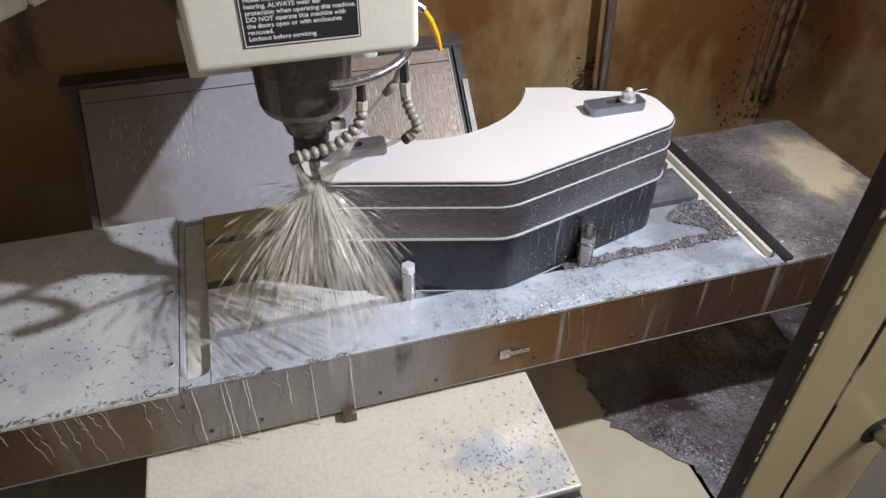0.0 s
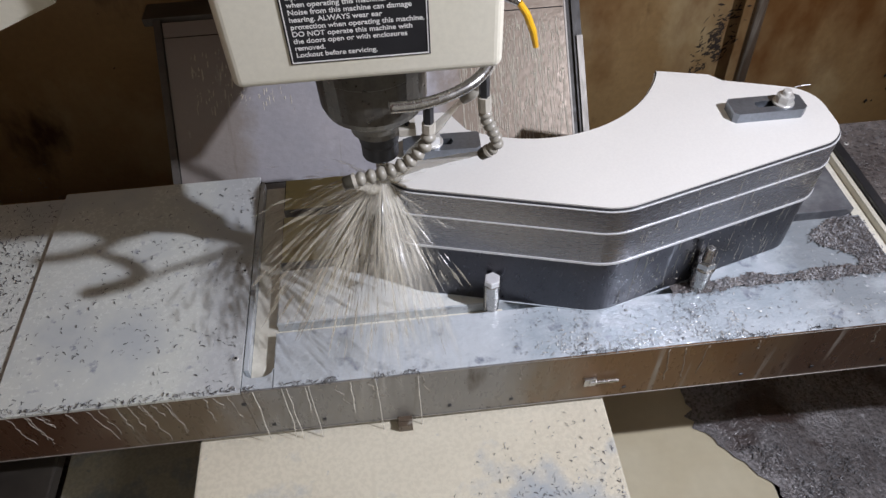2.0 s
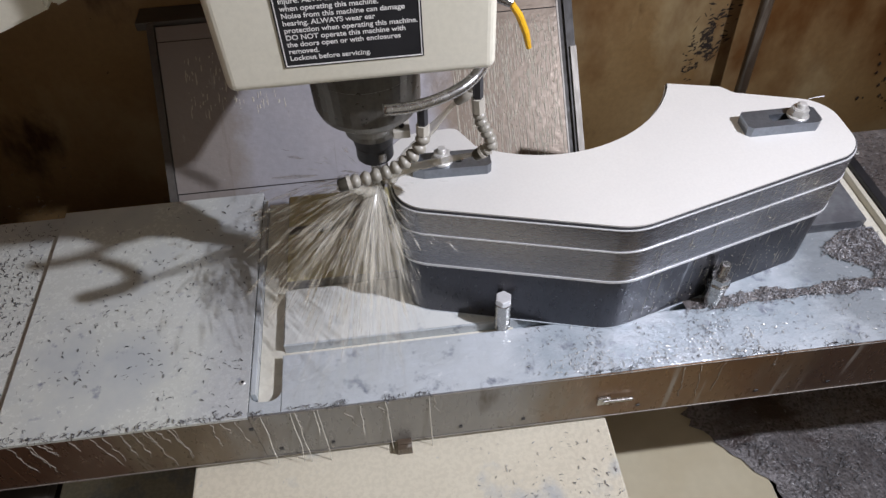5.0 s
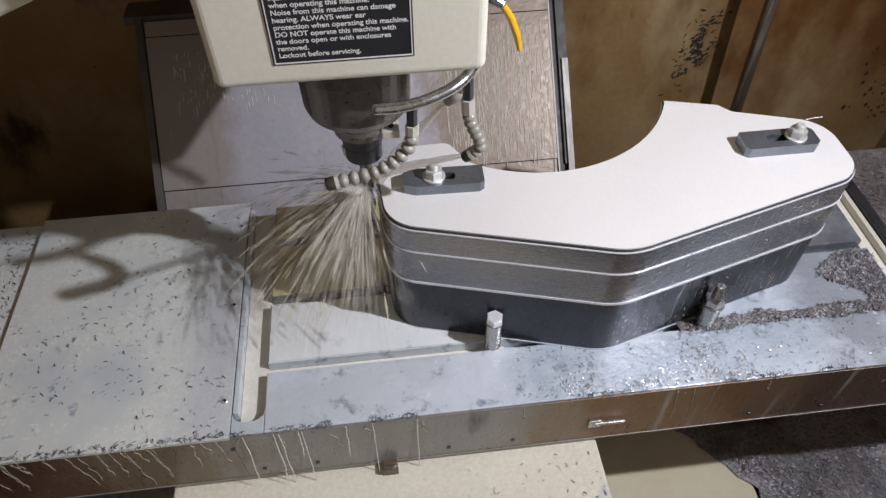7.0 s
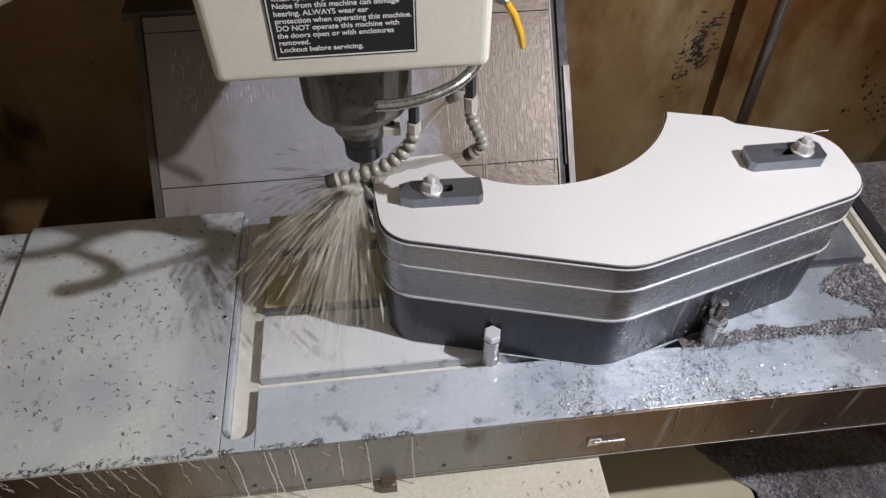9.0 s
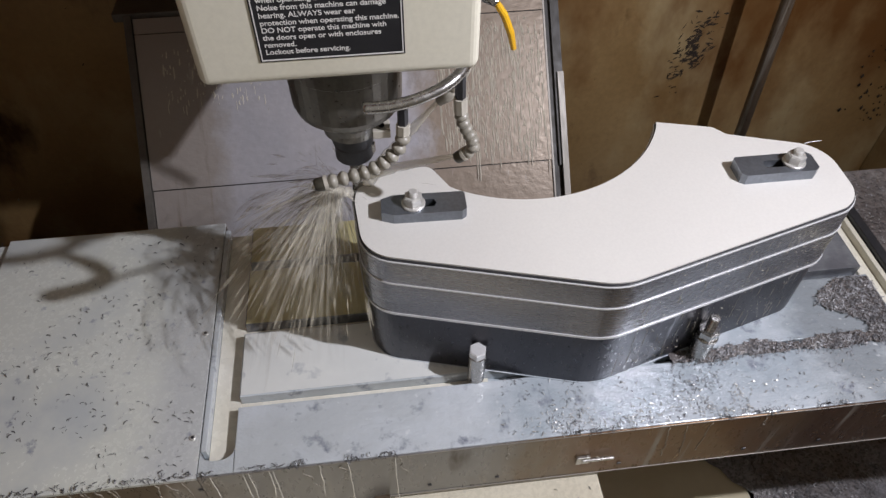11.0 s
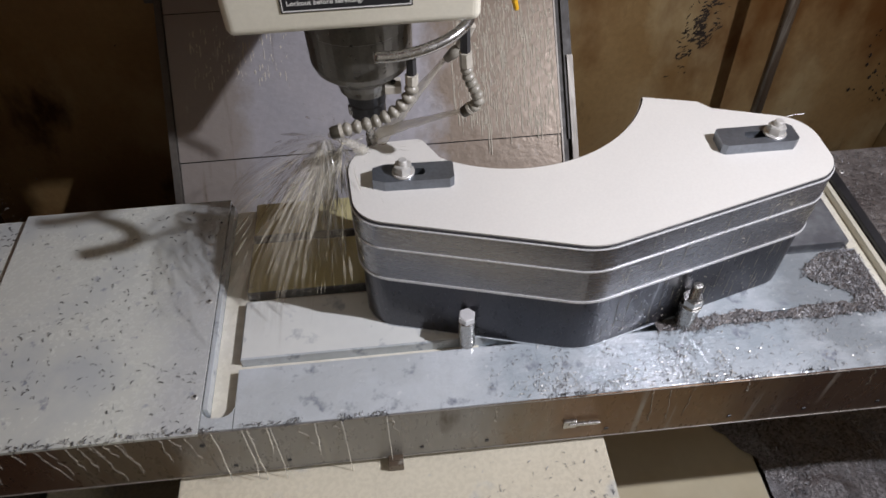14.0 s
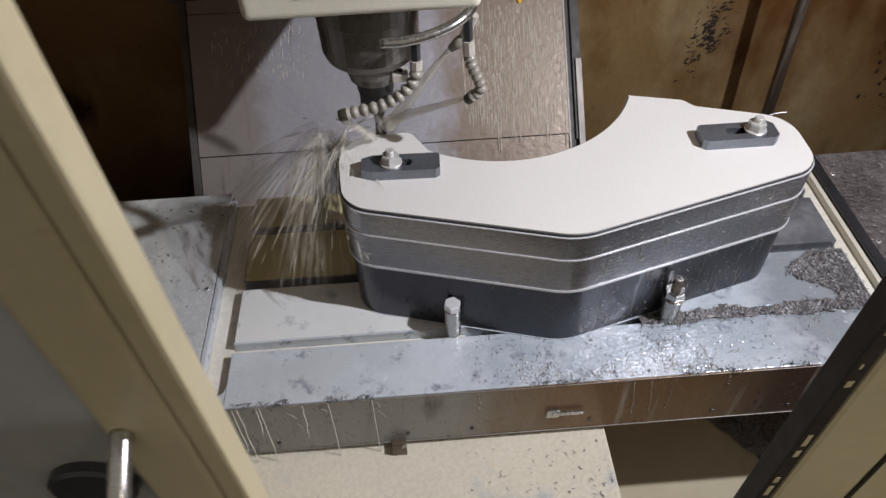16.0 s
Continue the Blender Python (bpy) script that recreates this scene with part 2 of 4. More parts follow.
CASTING = mat("saddle_cover_paint", (0.74, 0.69, 0.55), (0.68, 0.63, 0.50), 5, (0.2, 0.35), 0, 0.10, 130, 0.12, layers=[
    ((0.46, 0.50, 0.52), 5, V1, 0.54, 0.66, 0.25, 0.1), ((0.30, 0.33, 0.36), 50, V1, 0.69, 0.78, 0.3, 0.1)])
DULL = mat("dirty_grey_metal", (0.15, 0.14, 0.125), (0.10, 0.09, 0.08), 8, (0.4, 0.6), 0.3, 0.15, 120, 0.3)
RAILMETAL = mat("scraped_rail_metal", (0.40, 0.37, 0.33), (0.28, 0.26, 0.23), 9, (0.4, 0.55), 0.3, 0.15, 120, 0.3, (1, 0.3, 0.3))
LABELBLACK = mat("label_black", (0.018, 0.018, 0.02), (0.025, 0.025, 0.027), 20, (0.3, 0.4), 0, 0.02, 200, 0.1)
LABELWHITE = mat("label_white", (0.75, 0.74, 0.71), (0.70, 0.69, 0.66), 20, (0.35, 0.45), 0, 0.02, 200, 0.05)


def sheer(name, base, clear):
    """Thin, partly see-through liquid."""
    m = mat(name, base, tuple(v * 0.9 for v in base), 30, (0.1, 0.2), 0, 0.1, 60, 0.1)
    nt = m.node_tree
    mix, tr, out = nt.nodes.new("ShaderNodeMixShader"), nt.nodes.new("ShaderNodeBsdfTransparent"), nt.nodes["Material Output"]
    mix.inputs[0].default_value = clear
    nt.links.new(nt.nodes["Principled BSDF"].outputs[0], mix.inputs[1])
    nt.links.new(tr.outputs[0], mix.inputs[2])
    nt.links.new(mix.outputs[0], out.inputs[0])
    return m


SOFTMIST = sheer("blurred_spray", (0.88, 0.84, 0.73), 0.74)
FARMIST = sheer("faint_far_spray", (0.76, 0.70, 0.56), 0.78)
MIST = sheer("spray_drops", (0.90, 0.87, 0.78), 0.42)


def torn(name, base, dense, fine, drop):
    """Falling liquid torn into rays: see-through by a streaked noise round the upright axis, thinner further down."""
    m = sheer(name, base, 0.8)
    nt = m.node_tree
    co, sp = nt.nodes.new("ShaderNodeTexCoord"), nt.nodes.new("ShaderNodeSeparateXYZ")
    nt.links.new(co.outputs["Object"], sp.inputs[0])
    an, cb, ns = nt.nodes.new("ShaderNodeMath"), nt.nodes.new("ShaderNodeCombineXYZ"), nt.nodes.new("ShaderNodeTexNoise")
    an.operation = "ARCTAN2"
    nt.links.new(sp.outputs[1], an.inputs[0])
    nt.links.new(sp.outputs[0], an.inputs[1])
    sc = nt.nodes.new("ShaderNodeVectorMath")
    sc.operation = "MULTIPLY"
    sc.inputs[1].default_value = (fine, 14.0, 1.0)
    nt.links.new(an.outputs[0], cb.inputs[0])
    nt.links.new(sp.outputs[2], cb.inputs[1])
    nt.links.new(cb.outputs[0], sc.inputs[0])
    nt.links.new(sc.outputs[0], ns.inputs["Vector"])
    ns.inputs["Scale"].default_value, ns.inputs["Detail"].default_value = 1.0, 3.0
    st = nt.nodes.new("ShaderNodeMapRange")
    for k, v in enumerate((0.40, 0.68, 0.0, dense)):
        st.inputs[k + 1].default_value = v
    nt.links.new(ns.outputs[0], st.inputs[0])
    fade = nt.nodes.new("ShaderNodeMapRange")
    for k, v in enumerate((-drop * 0.95, -drop * 0.25, 0.0, 1.0)):
        fade.inputs[k + 1].default_value = v
    nt.links.new(sp.outputs[2], fade.inputs[0])
    mul, inv = nt.nodes.new("ShaderNodeMath"), nt.nodes.new("ShaderNodeMath")
    mul.operation, inv.operation, inv.inputs[0].default_value = "MULTIPLY", "SUBTRACT", 1.0
    nt.links.new(st.outputs[0], mul.inputs[0])
    nt.links.new(fade.outputs[0], mul.inputs[1])
    nt.links.new(mul.outputs[0], inv.inputs[1])
    nt.links.new(inv.outputs[0], nt.nodes["Mix Shader"].inputs[0])
    return m


VEIL = torn("coolant_veil", (0.92, 0.90, 0.84), 0.72, 9.0, 0.19)
RAYS = torn("coolant_rays", (0.84, 0.79, 0.66), 0.45, 26.0, 0.20)


def pooled(name, base, clear, rim):
    """Liquid lying round the origin within a radius of 1 of the unit disc, running out unevenly towards its rim."""
    m = sheer(name, base, clear)
    nt = m.node_tree
    co, ln = nt.nodes.new("ShaderNodeTexCoord"), nt.nodes.new("ShaderNodeVectorMath")
    ln.operation = "LENGTH"
    nt.links.new(co.outputs["Object"], ln.inputs[0])
    add, rng = nt.nodes.new("ShaderNodeMath"), nt.nodes.new("ShaderNodeMapRange")
    add.operation, add.inputs[1].default_value = "MULTIPLY_ADD", 1.1
    nt.links.new(noise_out(nt, co.outputs["Object"], 2.1, 6.0, V1, 0.62, 1.7), add.inputs[0])
    nt.links.new(ln.outputs["Value"], add.inputs[2])
    for k, v in enumerate((1.5 - rim, 1.5, clear, 1.0)):
        rng.inputs[k + 1].default_value = v
    nt.links.new(add.outputs[0], rng.inputs[0])
    nt.links.new(rng.outputs[0], nt.nodes["Mix Shader"].inputs[0])
    return m


PUDDLE = pooled("shallow_puddle", (0.66, 0.57, 0.38), 0.05, 0.38)
FILM = pooled("thin_milky_film", (0.46, 0.44, 0.41), 0.45, 0.75)
RUN = sheer("oily_water", (0.85, 0.80, 0.68), 0.25)
OIL = sheer("brown_oil_film", (0.26, 0.17, 0.08), 0.62)
JET = sheer("coolant_jet_liquid", (0.82, 0.78, 0.65), 0.62)
DRIP = sheer("thin_drips", (0.56, 0.52, 0.45), 0.45)
GLASS = sheer("door_window_plastic", (0.37, 0.355, 0.34), 0.25)

# ---- mesh helpers ----


def part(name, bm, material, parent=None, label="", smooth=False):
    bmesh.ops.recalc_face_normals(bm, faces=bm.faces)
    me = bpy.data.meshes.new(name)
    bm.to_mesh(me)
    bm.free()
    me.materials.append(material)
    if smooth:
        me.polygons.foreach_set("use_smooth", [True] * len(me.polygons))
    ob = new(name, me)
    if parent:
        ob.parent = parent
    if label:
        ob["label"] = label
    return ob


def thing(name, label, category, group="", kind=""):
    return tagged(new(name), label, category, group, kind)


def box(x0, x1, y0, y1, z0, z1, bevel=0.0, bm=None, seg=2):
    bm = bm or bmesh.new()
    g = bmesh.ops.create_cube(bm, size=1.0)["verts"]
    for v in g:
        v.co = ((x0 + x1) / 2 + v.co.x * (x1 - x0), (y0 + y1) / 2 + v.co.y * (y1 - y0), (z0 + z1) / 2 + v.co.z * (z1 - z0))
    if bevel:
        ed = list({e for v in g for e in v.link_edges})
        bmesh.ops.bevel(bm, geom=ed, offset=bevel, segments=seg, profile=0.6, affect="EDGES")
    return bm


def lathe(profile, segs=32, centre=(0, 0), bm=None):
    """A turned solid from (radius, z) points, closed at both ends."""
    bm = bm or bmesh.new()
    rings = [[bm.verts.new((centre[0] + r * math.cos(2 * math.pi * k / segs), centre[1] + r * math.sin(2 * math.pi * k / segs), z))
              for k in range(segs)] for r, z in profile]
    for a, b in zip(rings, rings[1:]):
        for k in range(segs):
            bm.faces.new((a[k], a[(k + 1) % segs], b[(k + 1) % segs], b[k]))
    bm.faces.new(rings[0])
    bm.faces.new(rings[-1])
    return bm


def prism(points, z0, z1, bevel=0.0, bm=None):
    bm = bm or bmesh.new()
    lo = [bm.verts.new((x, y, z0)) for x, y in points]
    hi = [bm.verts.new((x, y, z1)) for x, y in points]
    n = len(points)
    for k in range(n):
        bm.faces.new((lo[k], lo[(k + 1) % n], hi[(k + 1) % n], hi[k]))
    top = bm.faces.new(hi)
    bm.faces.new(lo)
    if bevel:
        bmesh.ops.bevel(bm, geom=list(top.edges), offset=bevel, segments=2, affect="EDGES")
    return bm


def smooth_path(pts, n):
    """n points on a Catmull-Rom curve through pts."""
    p = [Vector(q) for q in pts]
    p = [2 * p[0] - p[1]] + p + [2 * p[-1] - p[-2]]
    out = []
    for i in range(n):
        u = i / (n - 1) * (len(p) - 3)
        k = min(int(u), len(p) - 4)
        t = u - k
        a, b, c, d = p[k:k + 4]
        out.append(0.5 * (2 * b + (c - a) * t + (2 * a - 5 * b + 4 * c - d) * t * t + (3 * b - a - 3 * c + d) * t ** 3))
    return out


def tube(pts, radii, segs=14, bm=None):
    """A tube along points with a radius at each."""
    bm = bm or bmesh.new()
    if isinstance(radii, (int, float)):
        radii = [radii] * len(pts)
    rings, side = [], None
    for i, p in enumerate(pts):
        d = (Vector(pts[min(i + 1, len(pts) - 1)]) - Vector(pts[max(i - 1, 0)])).normalized()
        side = (side - d * side.dot(d)).normalized() if side else d.orthogonal().normalized()
        up = d.cross(side)
        rings.append([bm.verts.new(Vector(p) + radii[i] * (math.cos(2 * math.pi * k / segs) * side + math.sin(2 * math.pi * k / segs) * up))
                      for k in range(segs)])
    for a, b in zip(rings, rings[1:]):
        for k in range(segs):
            bm.faces.new((a[k], a[(k + 1) % segs], b[(k + 1) % segs], b[k]))
    bm.faces.new(rings[0])
    bm.faces.new(rings[-1])
    return bm


def fillet(corners, seg=10):
    """A polygon with rounded corners from (x, y, radius)."""
    out, n = [], len(corners)
    for i, (x, y, r) in enumerate(corners):
        p = Vector((x, y))
        a = (Vector(corners[i - 1][:2]) - p).normalized()
        b = (Vector(corners[(i + 1) % n][:2]) - p).normalized()
        half = a.angle(b) / 2
        cut = r / math.tan(half)
        mid = p + (a + b).normalized() * (r / math.sin(half))
        s, e = p + a * cut - mid, p + b * cut - mid
        turn = s.angle_signed(e)
        for k in range(seg + 1):
            w = s.copy()
            w.rotate(Matrix.Rotation(-turn * k / seg, 2))
            out.append(tuple(mid + w))
    return out


def inset(points, d):
    """The outline moved outwards by d (inwards if negative), for a clockwise outline."""
    out, n = [], len(points)
    for i in range(n):
        a, b = Vector(points[i - 1]), Vector(points[(i + 1) % n])
        t = (b - a).normalized()
        out.append((points[i][0] - t.y * d, points[i][1] + t.x * d))
    return out


def hexagon(r, z0, z1, centre, turn=0.0, bm=None, bevel=0.0012):
    pts = [(centre[0] + r * math.cos(turn + k * math.pi / 3), centre[1] + r * math.sin(turn + k * math.pi / 3)) for k in range(6)]
    return prism(pts, z0, z1, bevel, bm)


def slivers(name, places, size, material, label, parent=None):
    """Loose curled chips at (x, y, z) places, one mesh."""
    verts, faces = [], []
    for x, y, z in places:
        L = size * random.uniform(0.5, 1.5)
        w = L * random.uniform(0.05, 0.11)
        h = random.uniform(0, 2 * math.pi)
        bend = random.uniform(-1.6, 1.6)
        base = len(verts)
        px, py = x, y
        for k in range(4):
            a = h + bend * (k / 3 - 0.5)
            lift = z + 0.0006 + L * 0.22 * math.sin(math.pi * k / 3)
            nx, ny = -math.sin(a) * w, math.cos(a) * w
            verts += [(px - nx, py - ny, lift), (px + nx, py + ny, lift + w * 0.8)]
            px, py = px + math.cos(a) * L / 3, py + math.sin(a) * L / 3
        faces += [(base + 2 * k, base + 2 * k + 1, base + 2 * k + 3, base + 2 * k + 2) for k in range(3)]
    me = bpy.data.meshes.new(name)
    me.from_pydata(verts, [], faces)
    me.materials.append(material)
    ob = tagged(new(name, me), label, "metal chips", kind="stuff")
    if parent:
        ob.parent = parent
    return ob


RIDERS, SADDLE_RIDERS = [], []  # what travels with the table, and what travels with the saddle

# ---- enclosure ----


def slab(name, x0, x1, y0, y1, z0, z1, material, label, bevel=0.0):
    return tagged(part(name, box(x0, x1, y0, y1, z0, z1, bevel), material), label, name.split("_")[0], kind="structure")


slab("wall_back", -0.95, 1.66, 0.80, 0.86, -0.75, 1.75, WALL, "cream enclosure wall stained brown by oil and coolant")
slab("wall_right", 1.60, 1.66, -0.60, 0.797, -0.75, 1.75, WALL, "cream enclosure wall with brown stains and black specks")
slab("wall_left", -0.95, -0.89, -0.60, 0.797, -0.75, 1.75, DARKWALL, "brown stained enclosure wall, shade put into its paint")
# Unseen roof, added so that outside light enters only by the doors.
slab("ceiling", -0.95, 1.66, -0.62, 0.86, 1.753, 1.80, DARKWALL, "unseen roof added to keep outside light out of the enclosure")
slab("floor", -0.95, 1.66, -0.62, 0.86, -0.80, -0.752, CHIPBED, "pan floor covered with wet metal chips")
slab("ground", -6.0, 6.0, -6.0, 0.0, -1.05, -1.0, DARK, "dark workshop floor outside the machine")
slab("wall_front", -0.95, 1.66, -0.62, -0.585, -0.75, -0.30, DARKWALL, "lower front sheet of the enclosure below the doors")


def corner_grime():
    """Scale and dirt that cakes the corner of the two stained walls: specks, and crusted upright ridges."""
    pts = []
    for k in range(900):
        a, z = random.random() ** 2.0 * 0.17, random.uniform(-0.30, 0.9)
        pts.append((1.596 - a, 0.797, z) if random.random() < 0.5 else (1.597, 0.797 - a, z))
    verts, faces = [], []
    for x, y, z in pts:
        r = random.choice((random.uniform(0.0008, 0.003), random.uniform(0.002, 0.005)))
        b = len(verts)
        for dx, dy, dz in ((-r, 0, 0), (0, 0, -r * 1.6), (r, 0, 0), (0, 0, r * 1.6), (0, -0.003, 0)):
            verts.append((x + (dx if y > 0.79 else -abs(dy) * 0.9 if dy else 0), y + (dy if y > 0.79 else dx), z + dz))
        faces += [(b, b + 1, b + 4), (b + 1, b + 2, b + 4), (b + 2, b + 3, b + 4), (b + 3, b, b + 4)]
    me = bpy.data.meshes.new("grime")
    me.from_pydata(verts, [], faces)
    me.materials.append(CRUST)
    tagged(new("grime", me), "black crust of dirt in the wall corner", "dirt", kind="stuff")
    for n, (x, y, r) in enumerate(((1.590, 0.790, 0.010), (1.562, 0.796, 0.007), (1.596, 0.757, 0.007), (1.530, 0.797, 0.005))):
        pth = [(x + 0.004 * noise.noise((k * 0.35, n, 1)), y, -0.15 + 1.1 * k / 90) for k in range(91)]
        rad = [r * (0.75 + 0.9 * abs(noise.noise((k * 0.8, n * 3, 6)))) for k in range(91)]
        tagged(part("sealant_ridge", tube(pth, rad, 8), RIDGE, smooth=True), "crusted uneven bead of old sealant in the wall corner", "sealant", "sealant in the corner")


def wall_scuff():
    """Patch of worn black scratches on the back wall."""
    verts, faces = [], []
    for k in range(420):
        u = random.gauss(0, 1)
        x, z = 0.968 + 0.022 * random.gauss(0, 0.9) + 0.010 * u, -0.040 + 0.052 * u
        if noise.noise((x * 42, z * 42, 3)) < -0.08:
            continue
        L, w, a = random.uniform(0.002, 0.012), random.uniform(0.0008, 0.0032), random.gauss(0.45, 0.6)
        b = len(verts)
        cx, cz = math.cos(a) * L, math.sin(a) * L
        verts += [(x - cx, 0.7994, z - cz), (x + cz / L * w, 0.7994, z - cx / L * w), (x + cx, 0.7994, z + cz), (x - cz / L * w, 0.7994, z + cx / L * w), (x, 0.7988, z)]
        faces += [(b, b + 1, b + 4), (b + 1, b + 2, b + 4), (b + 2, b + 3, b + 4), (b + 3, b, b + 4)]
    me = bpy.data.meshes.new("scuff_marks")
    me.from_pydata(verts, [], faces)
    me.materials.append(CRUST)
    tagged(new("scuff_marks", me), "black scratched patch on the stained wall", "dirt", kind="stuff")


corner_grime()
wall_scuff()

CONDUIT = thing("conduit", "brown stained upright rod standing before the back wall", "rod")
part("rod", tube([(1.085, 0.694, -0.74), (1.000, 0.694, 1.0)], 0.0135, 16), APRON, CONDUIT, smooth=True)
part("foot", box(1.055, 1.115, 0.664, 0.724, -0.7515, -0.7405, 0.002), APRON, CONDUIT)


def rear_cover():
    """Sloping sheet cover behind the table, in three sheets with a dark rim."""
    SL = 1.039
    zz = lambda y: -0.088 + (y - 0.508) * SL

    def sheet(name, x0, x1, y0, y1, lift, thick, material, parent, label=""):
        bm = bmesh.new()
        ny, nz = -SL / math.hypot(1, SL), 1 / math.hypot(1, SL)
        rows = []
        for k in (lift - thick, lift):
            rows.append([bm.verts.new((x, y + ny * k, zz(y) + nz * k)) for x, y in ((x0, y0), (x1, y0), (x1, y1), (x0, y1))])
        bm.faces.new(rows[0]), bm.faces.new(rows[1])
        for k in range(4):
            bm.faces.new((rows[0][k], rows[0][(k + 1) % 4], rows[1][(k + 1) % 4], rows[1][k]))
        return part(name, bm, material, parent, label)

    c = thing("rear_way_cover", "sloping grey steel cover behind the table with wet streaks", "way cover")
    sheet("sheet_panel", -0.246, 0.566, 0.30, 0.5075, 0.004, 0.003, PANEL, c)
    sheet("sheet_panel", -0.246, 0.566, 0.509, 0.7195, 0.007, 0.003, PANEL, c)
    sheet("sheet_panel", -0.246, 0.566, 0.721, 0.741, 0.007, 0.003, PANEL, c)
    # Near-black sheet painted as the shade in the gaps.
    sheet("backing", -0.250, 0.602, 0.28, 0.746, 0.000, 0.004, DARK, c, "dark sheet painted as the shaded gap behind the sheets")
    sheet("side_rail", -0.262, -0.248, 0.28, 0.745, 0.012, 0.012, DULL, c)
    # Right rail coloured near-black to pass for the shaded gap.
    sheet("side_rail", 0.582, 0.590, 0.50, 0.745, 0.008, 0.008, DARK, c)
    sheet("panel_edge", 0.5665, 0.570, 0.30, 0.741, 0.0085, 0.008, RAILMETAL, c, "bare bright panel edge")
    part("top_rail", box(-0.285, 0.612, 0.741, 0.800, 0.150, 0.168, 0.003), DULL, c, "dirty dark rim")
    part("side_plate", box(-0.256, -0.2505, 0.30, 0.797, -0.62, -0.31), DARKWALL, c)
    slider = thing("slide_strip", "bright bare metal edge strip sliding along the rear cover", "trim")
    sheet("strip", 0.5875, 0.600, 0.36, 0.6505, 0.014, 0.006, RAILMETAL, slider)
    return slider


STRIP = rear_cover()


def wet_runs():
    """Oily drops that run down the sloping sheets, their glints put in as pale colour."""
    verts, faces = [], []
    ny, nz = -1.039 / math.hypot(1, 1.039), 1 / math.hypot(1, 1.039)
    for k in range(900):
        right = k < 760
        x = random.uniform(0.34, 0.560) if right else random.uniform(-0.20, 0.0)
        y = random.uniform(0.53, 0.715) if right else random.uniform(0.62, 0.705)
        L, w = random.uniform(0.004, 0.05 if right else 0.02) * random.random(), random.uniform(0.0006, 0.0019)
        for j in range(5):
            v = y - L * j / 4
            f = (0.3, 0.8, 0.7, 1.0, 0.4)[j] * w
            xx = x + 0.0016 * noise.noise((x * 90, j * 0.8, k))
            for dx, h in ((-f, 0.0072), (0, 0.0072 + f * 0.9), (f, 0.0072)):
                verts.append((xx + dx, v + ny * h, -0.088 + (v - 0.508) * 1.039 + nz * h))
            if j:
                b = len(verts) - 6
                faces += [(b, b + 1, b + 4, b + 3), (b + 1, b + 2, b + 5, b + 4)]
    me = bpy.data.meshes.new("wet_runs")
    me.from_pydata(verts, [], faces)
    me.materials.append(RUN)
    tagged(new("wet_runs", me), "oily drops running down the rear cover, glints put in as pale colour", "coolant drops", kind="stuff")



def oil_film(x0, x1, y0, y1, h=0.0066):
    """Thin brown film on the sloping sheet under the wet runs."""
    ny, nz = -1.039 / math.hypot(1, 1.039), 1 / math.hypot(1, 1.039)
    bm = bmesh.new()
    low, high = [], []
    for k in range(25):
        x = x0 + (x1 - x0) * k / 24
        for row, v in ((low, y0 + 0.03 * noise.noise((x * 22, 1, 0))), (high, y1 + 0.006 * noise.noise((x * 30, 4, 0)))):
            row.append(bm.verts.new((x, v + ny * h, -0.088 + (v - 0.508) * 1.039 + nz * h)))
    for k in range(24):
        bm.faces.new((low[k], low[k + 1], high[k + 1], high[k]))
    tagged(part("oil_film", bm, OIL), "thin brown oil film on the rear cover", "oil film", kind="stuff")


wet_runs()
oil_film(-0.19, -0.055, 0.56, 0.693)

# ---- saddle covers under the table ----


def saddle_cover():
    c = thing("saddle_cover", "cream painted cover box under the table, wet with chips", "way cover")
    part("top_plate", box(-0.165, 0.499, -0.338, 0.36, -0.175, -0.146, 0.004), CASTING, c)
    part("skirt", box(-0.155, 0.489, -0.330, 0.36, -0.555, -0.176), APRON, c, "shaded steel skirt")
    part("lip", box(-0.160, 0.494, -0.352, -0.3385, -0.172, -0.156, 0.002), BLACK, c, "black rubber wiper lip")
    SADDLE_RIDERS.append(c)
    chips = slivers("chip_scatter", [(min(0.49, random.gauss(0.40, 0.07)), max(-0.33, random.gauss(-0.25, 0.06)), -0.146) for _ in range(420)],
                    0.0044, CHIP, "bright curled chips scattered on the cream cover")
    SADDLE_RIDERS.append(chips)
    clip = thing("bracket", "small bent steel bracket below the table apron", "bracket")
    part("plate", box(0.157, 0.180, -0.116, -0.108, -0.165, -0.128, 0.001), APRON, clip)
    part("flange", box(0.157, 0.180, -0.1075, -0.075, -0.132, -0.128, 0.001), APRON, clip)
    SADDLE_RIDERS.append(clip)


saddle_cover()
base = thing("base_cover", "beige lower sheet cover flooded with milky coolant", "way cover")
part("plate", box(-0.60, 0.925, -0.585, 0.60, -0.60, -0.562, 0.004), CASTING, base)
part("pool", box(0.495, 0.920, -0.58, 0.55, -0.5615, -0.557, 0.001), COOLANT, base, "beige sheet of milky coolant")
base2 = thing("chip_tray", "sloping tray of wet grey chips beside the saddle", "chip tray")
bm = bmesh.new()
N = 90
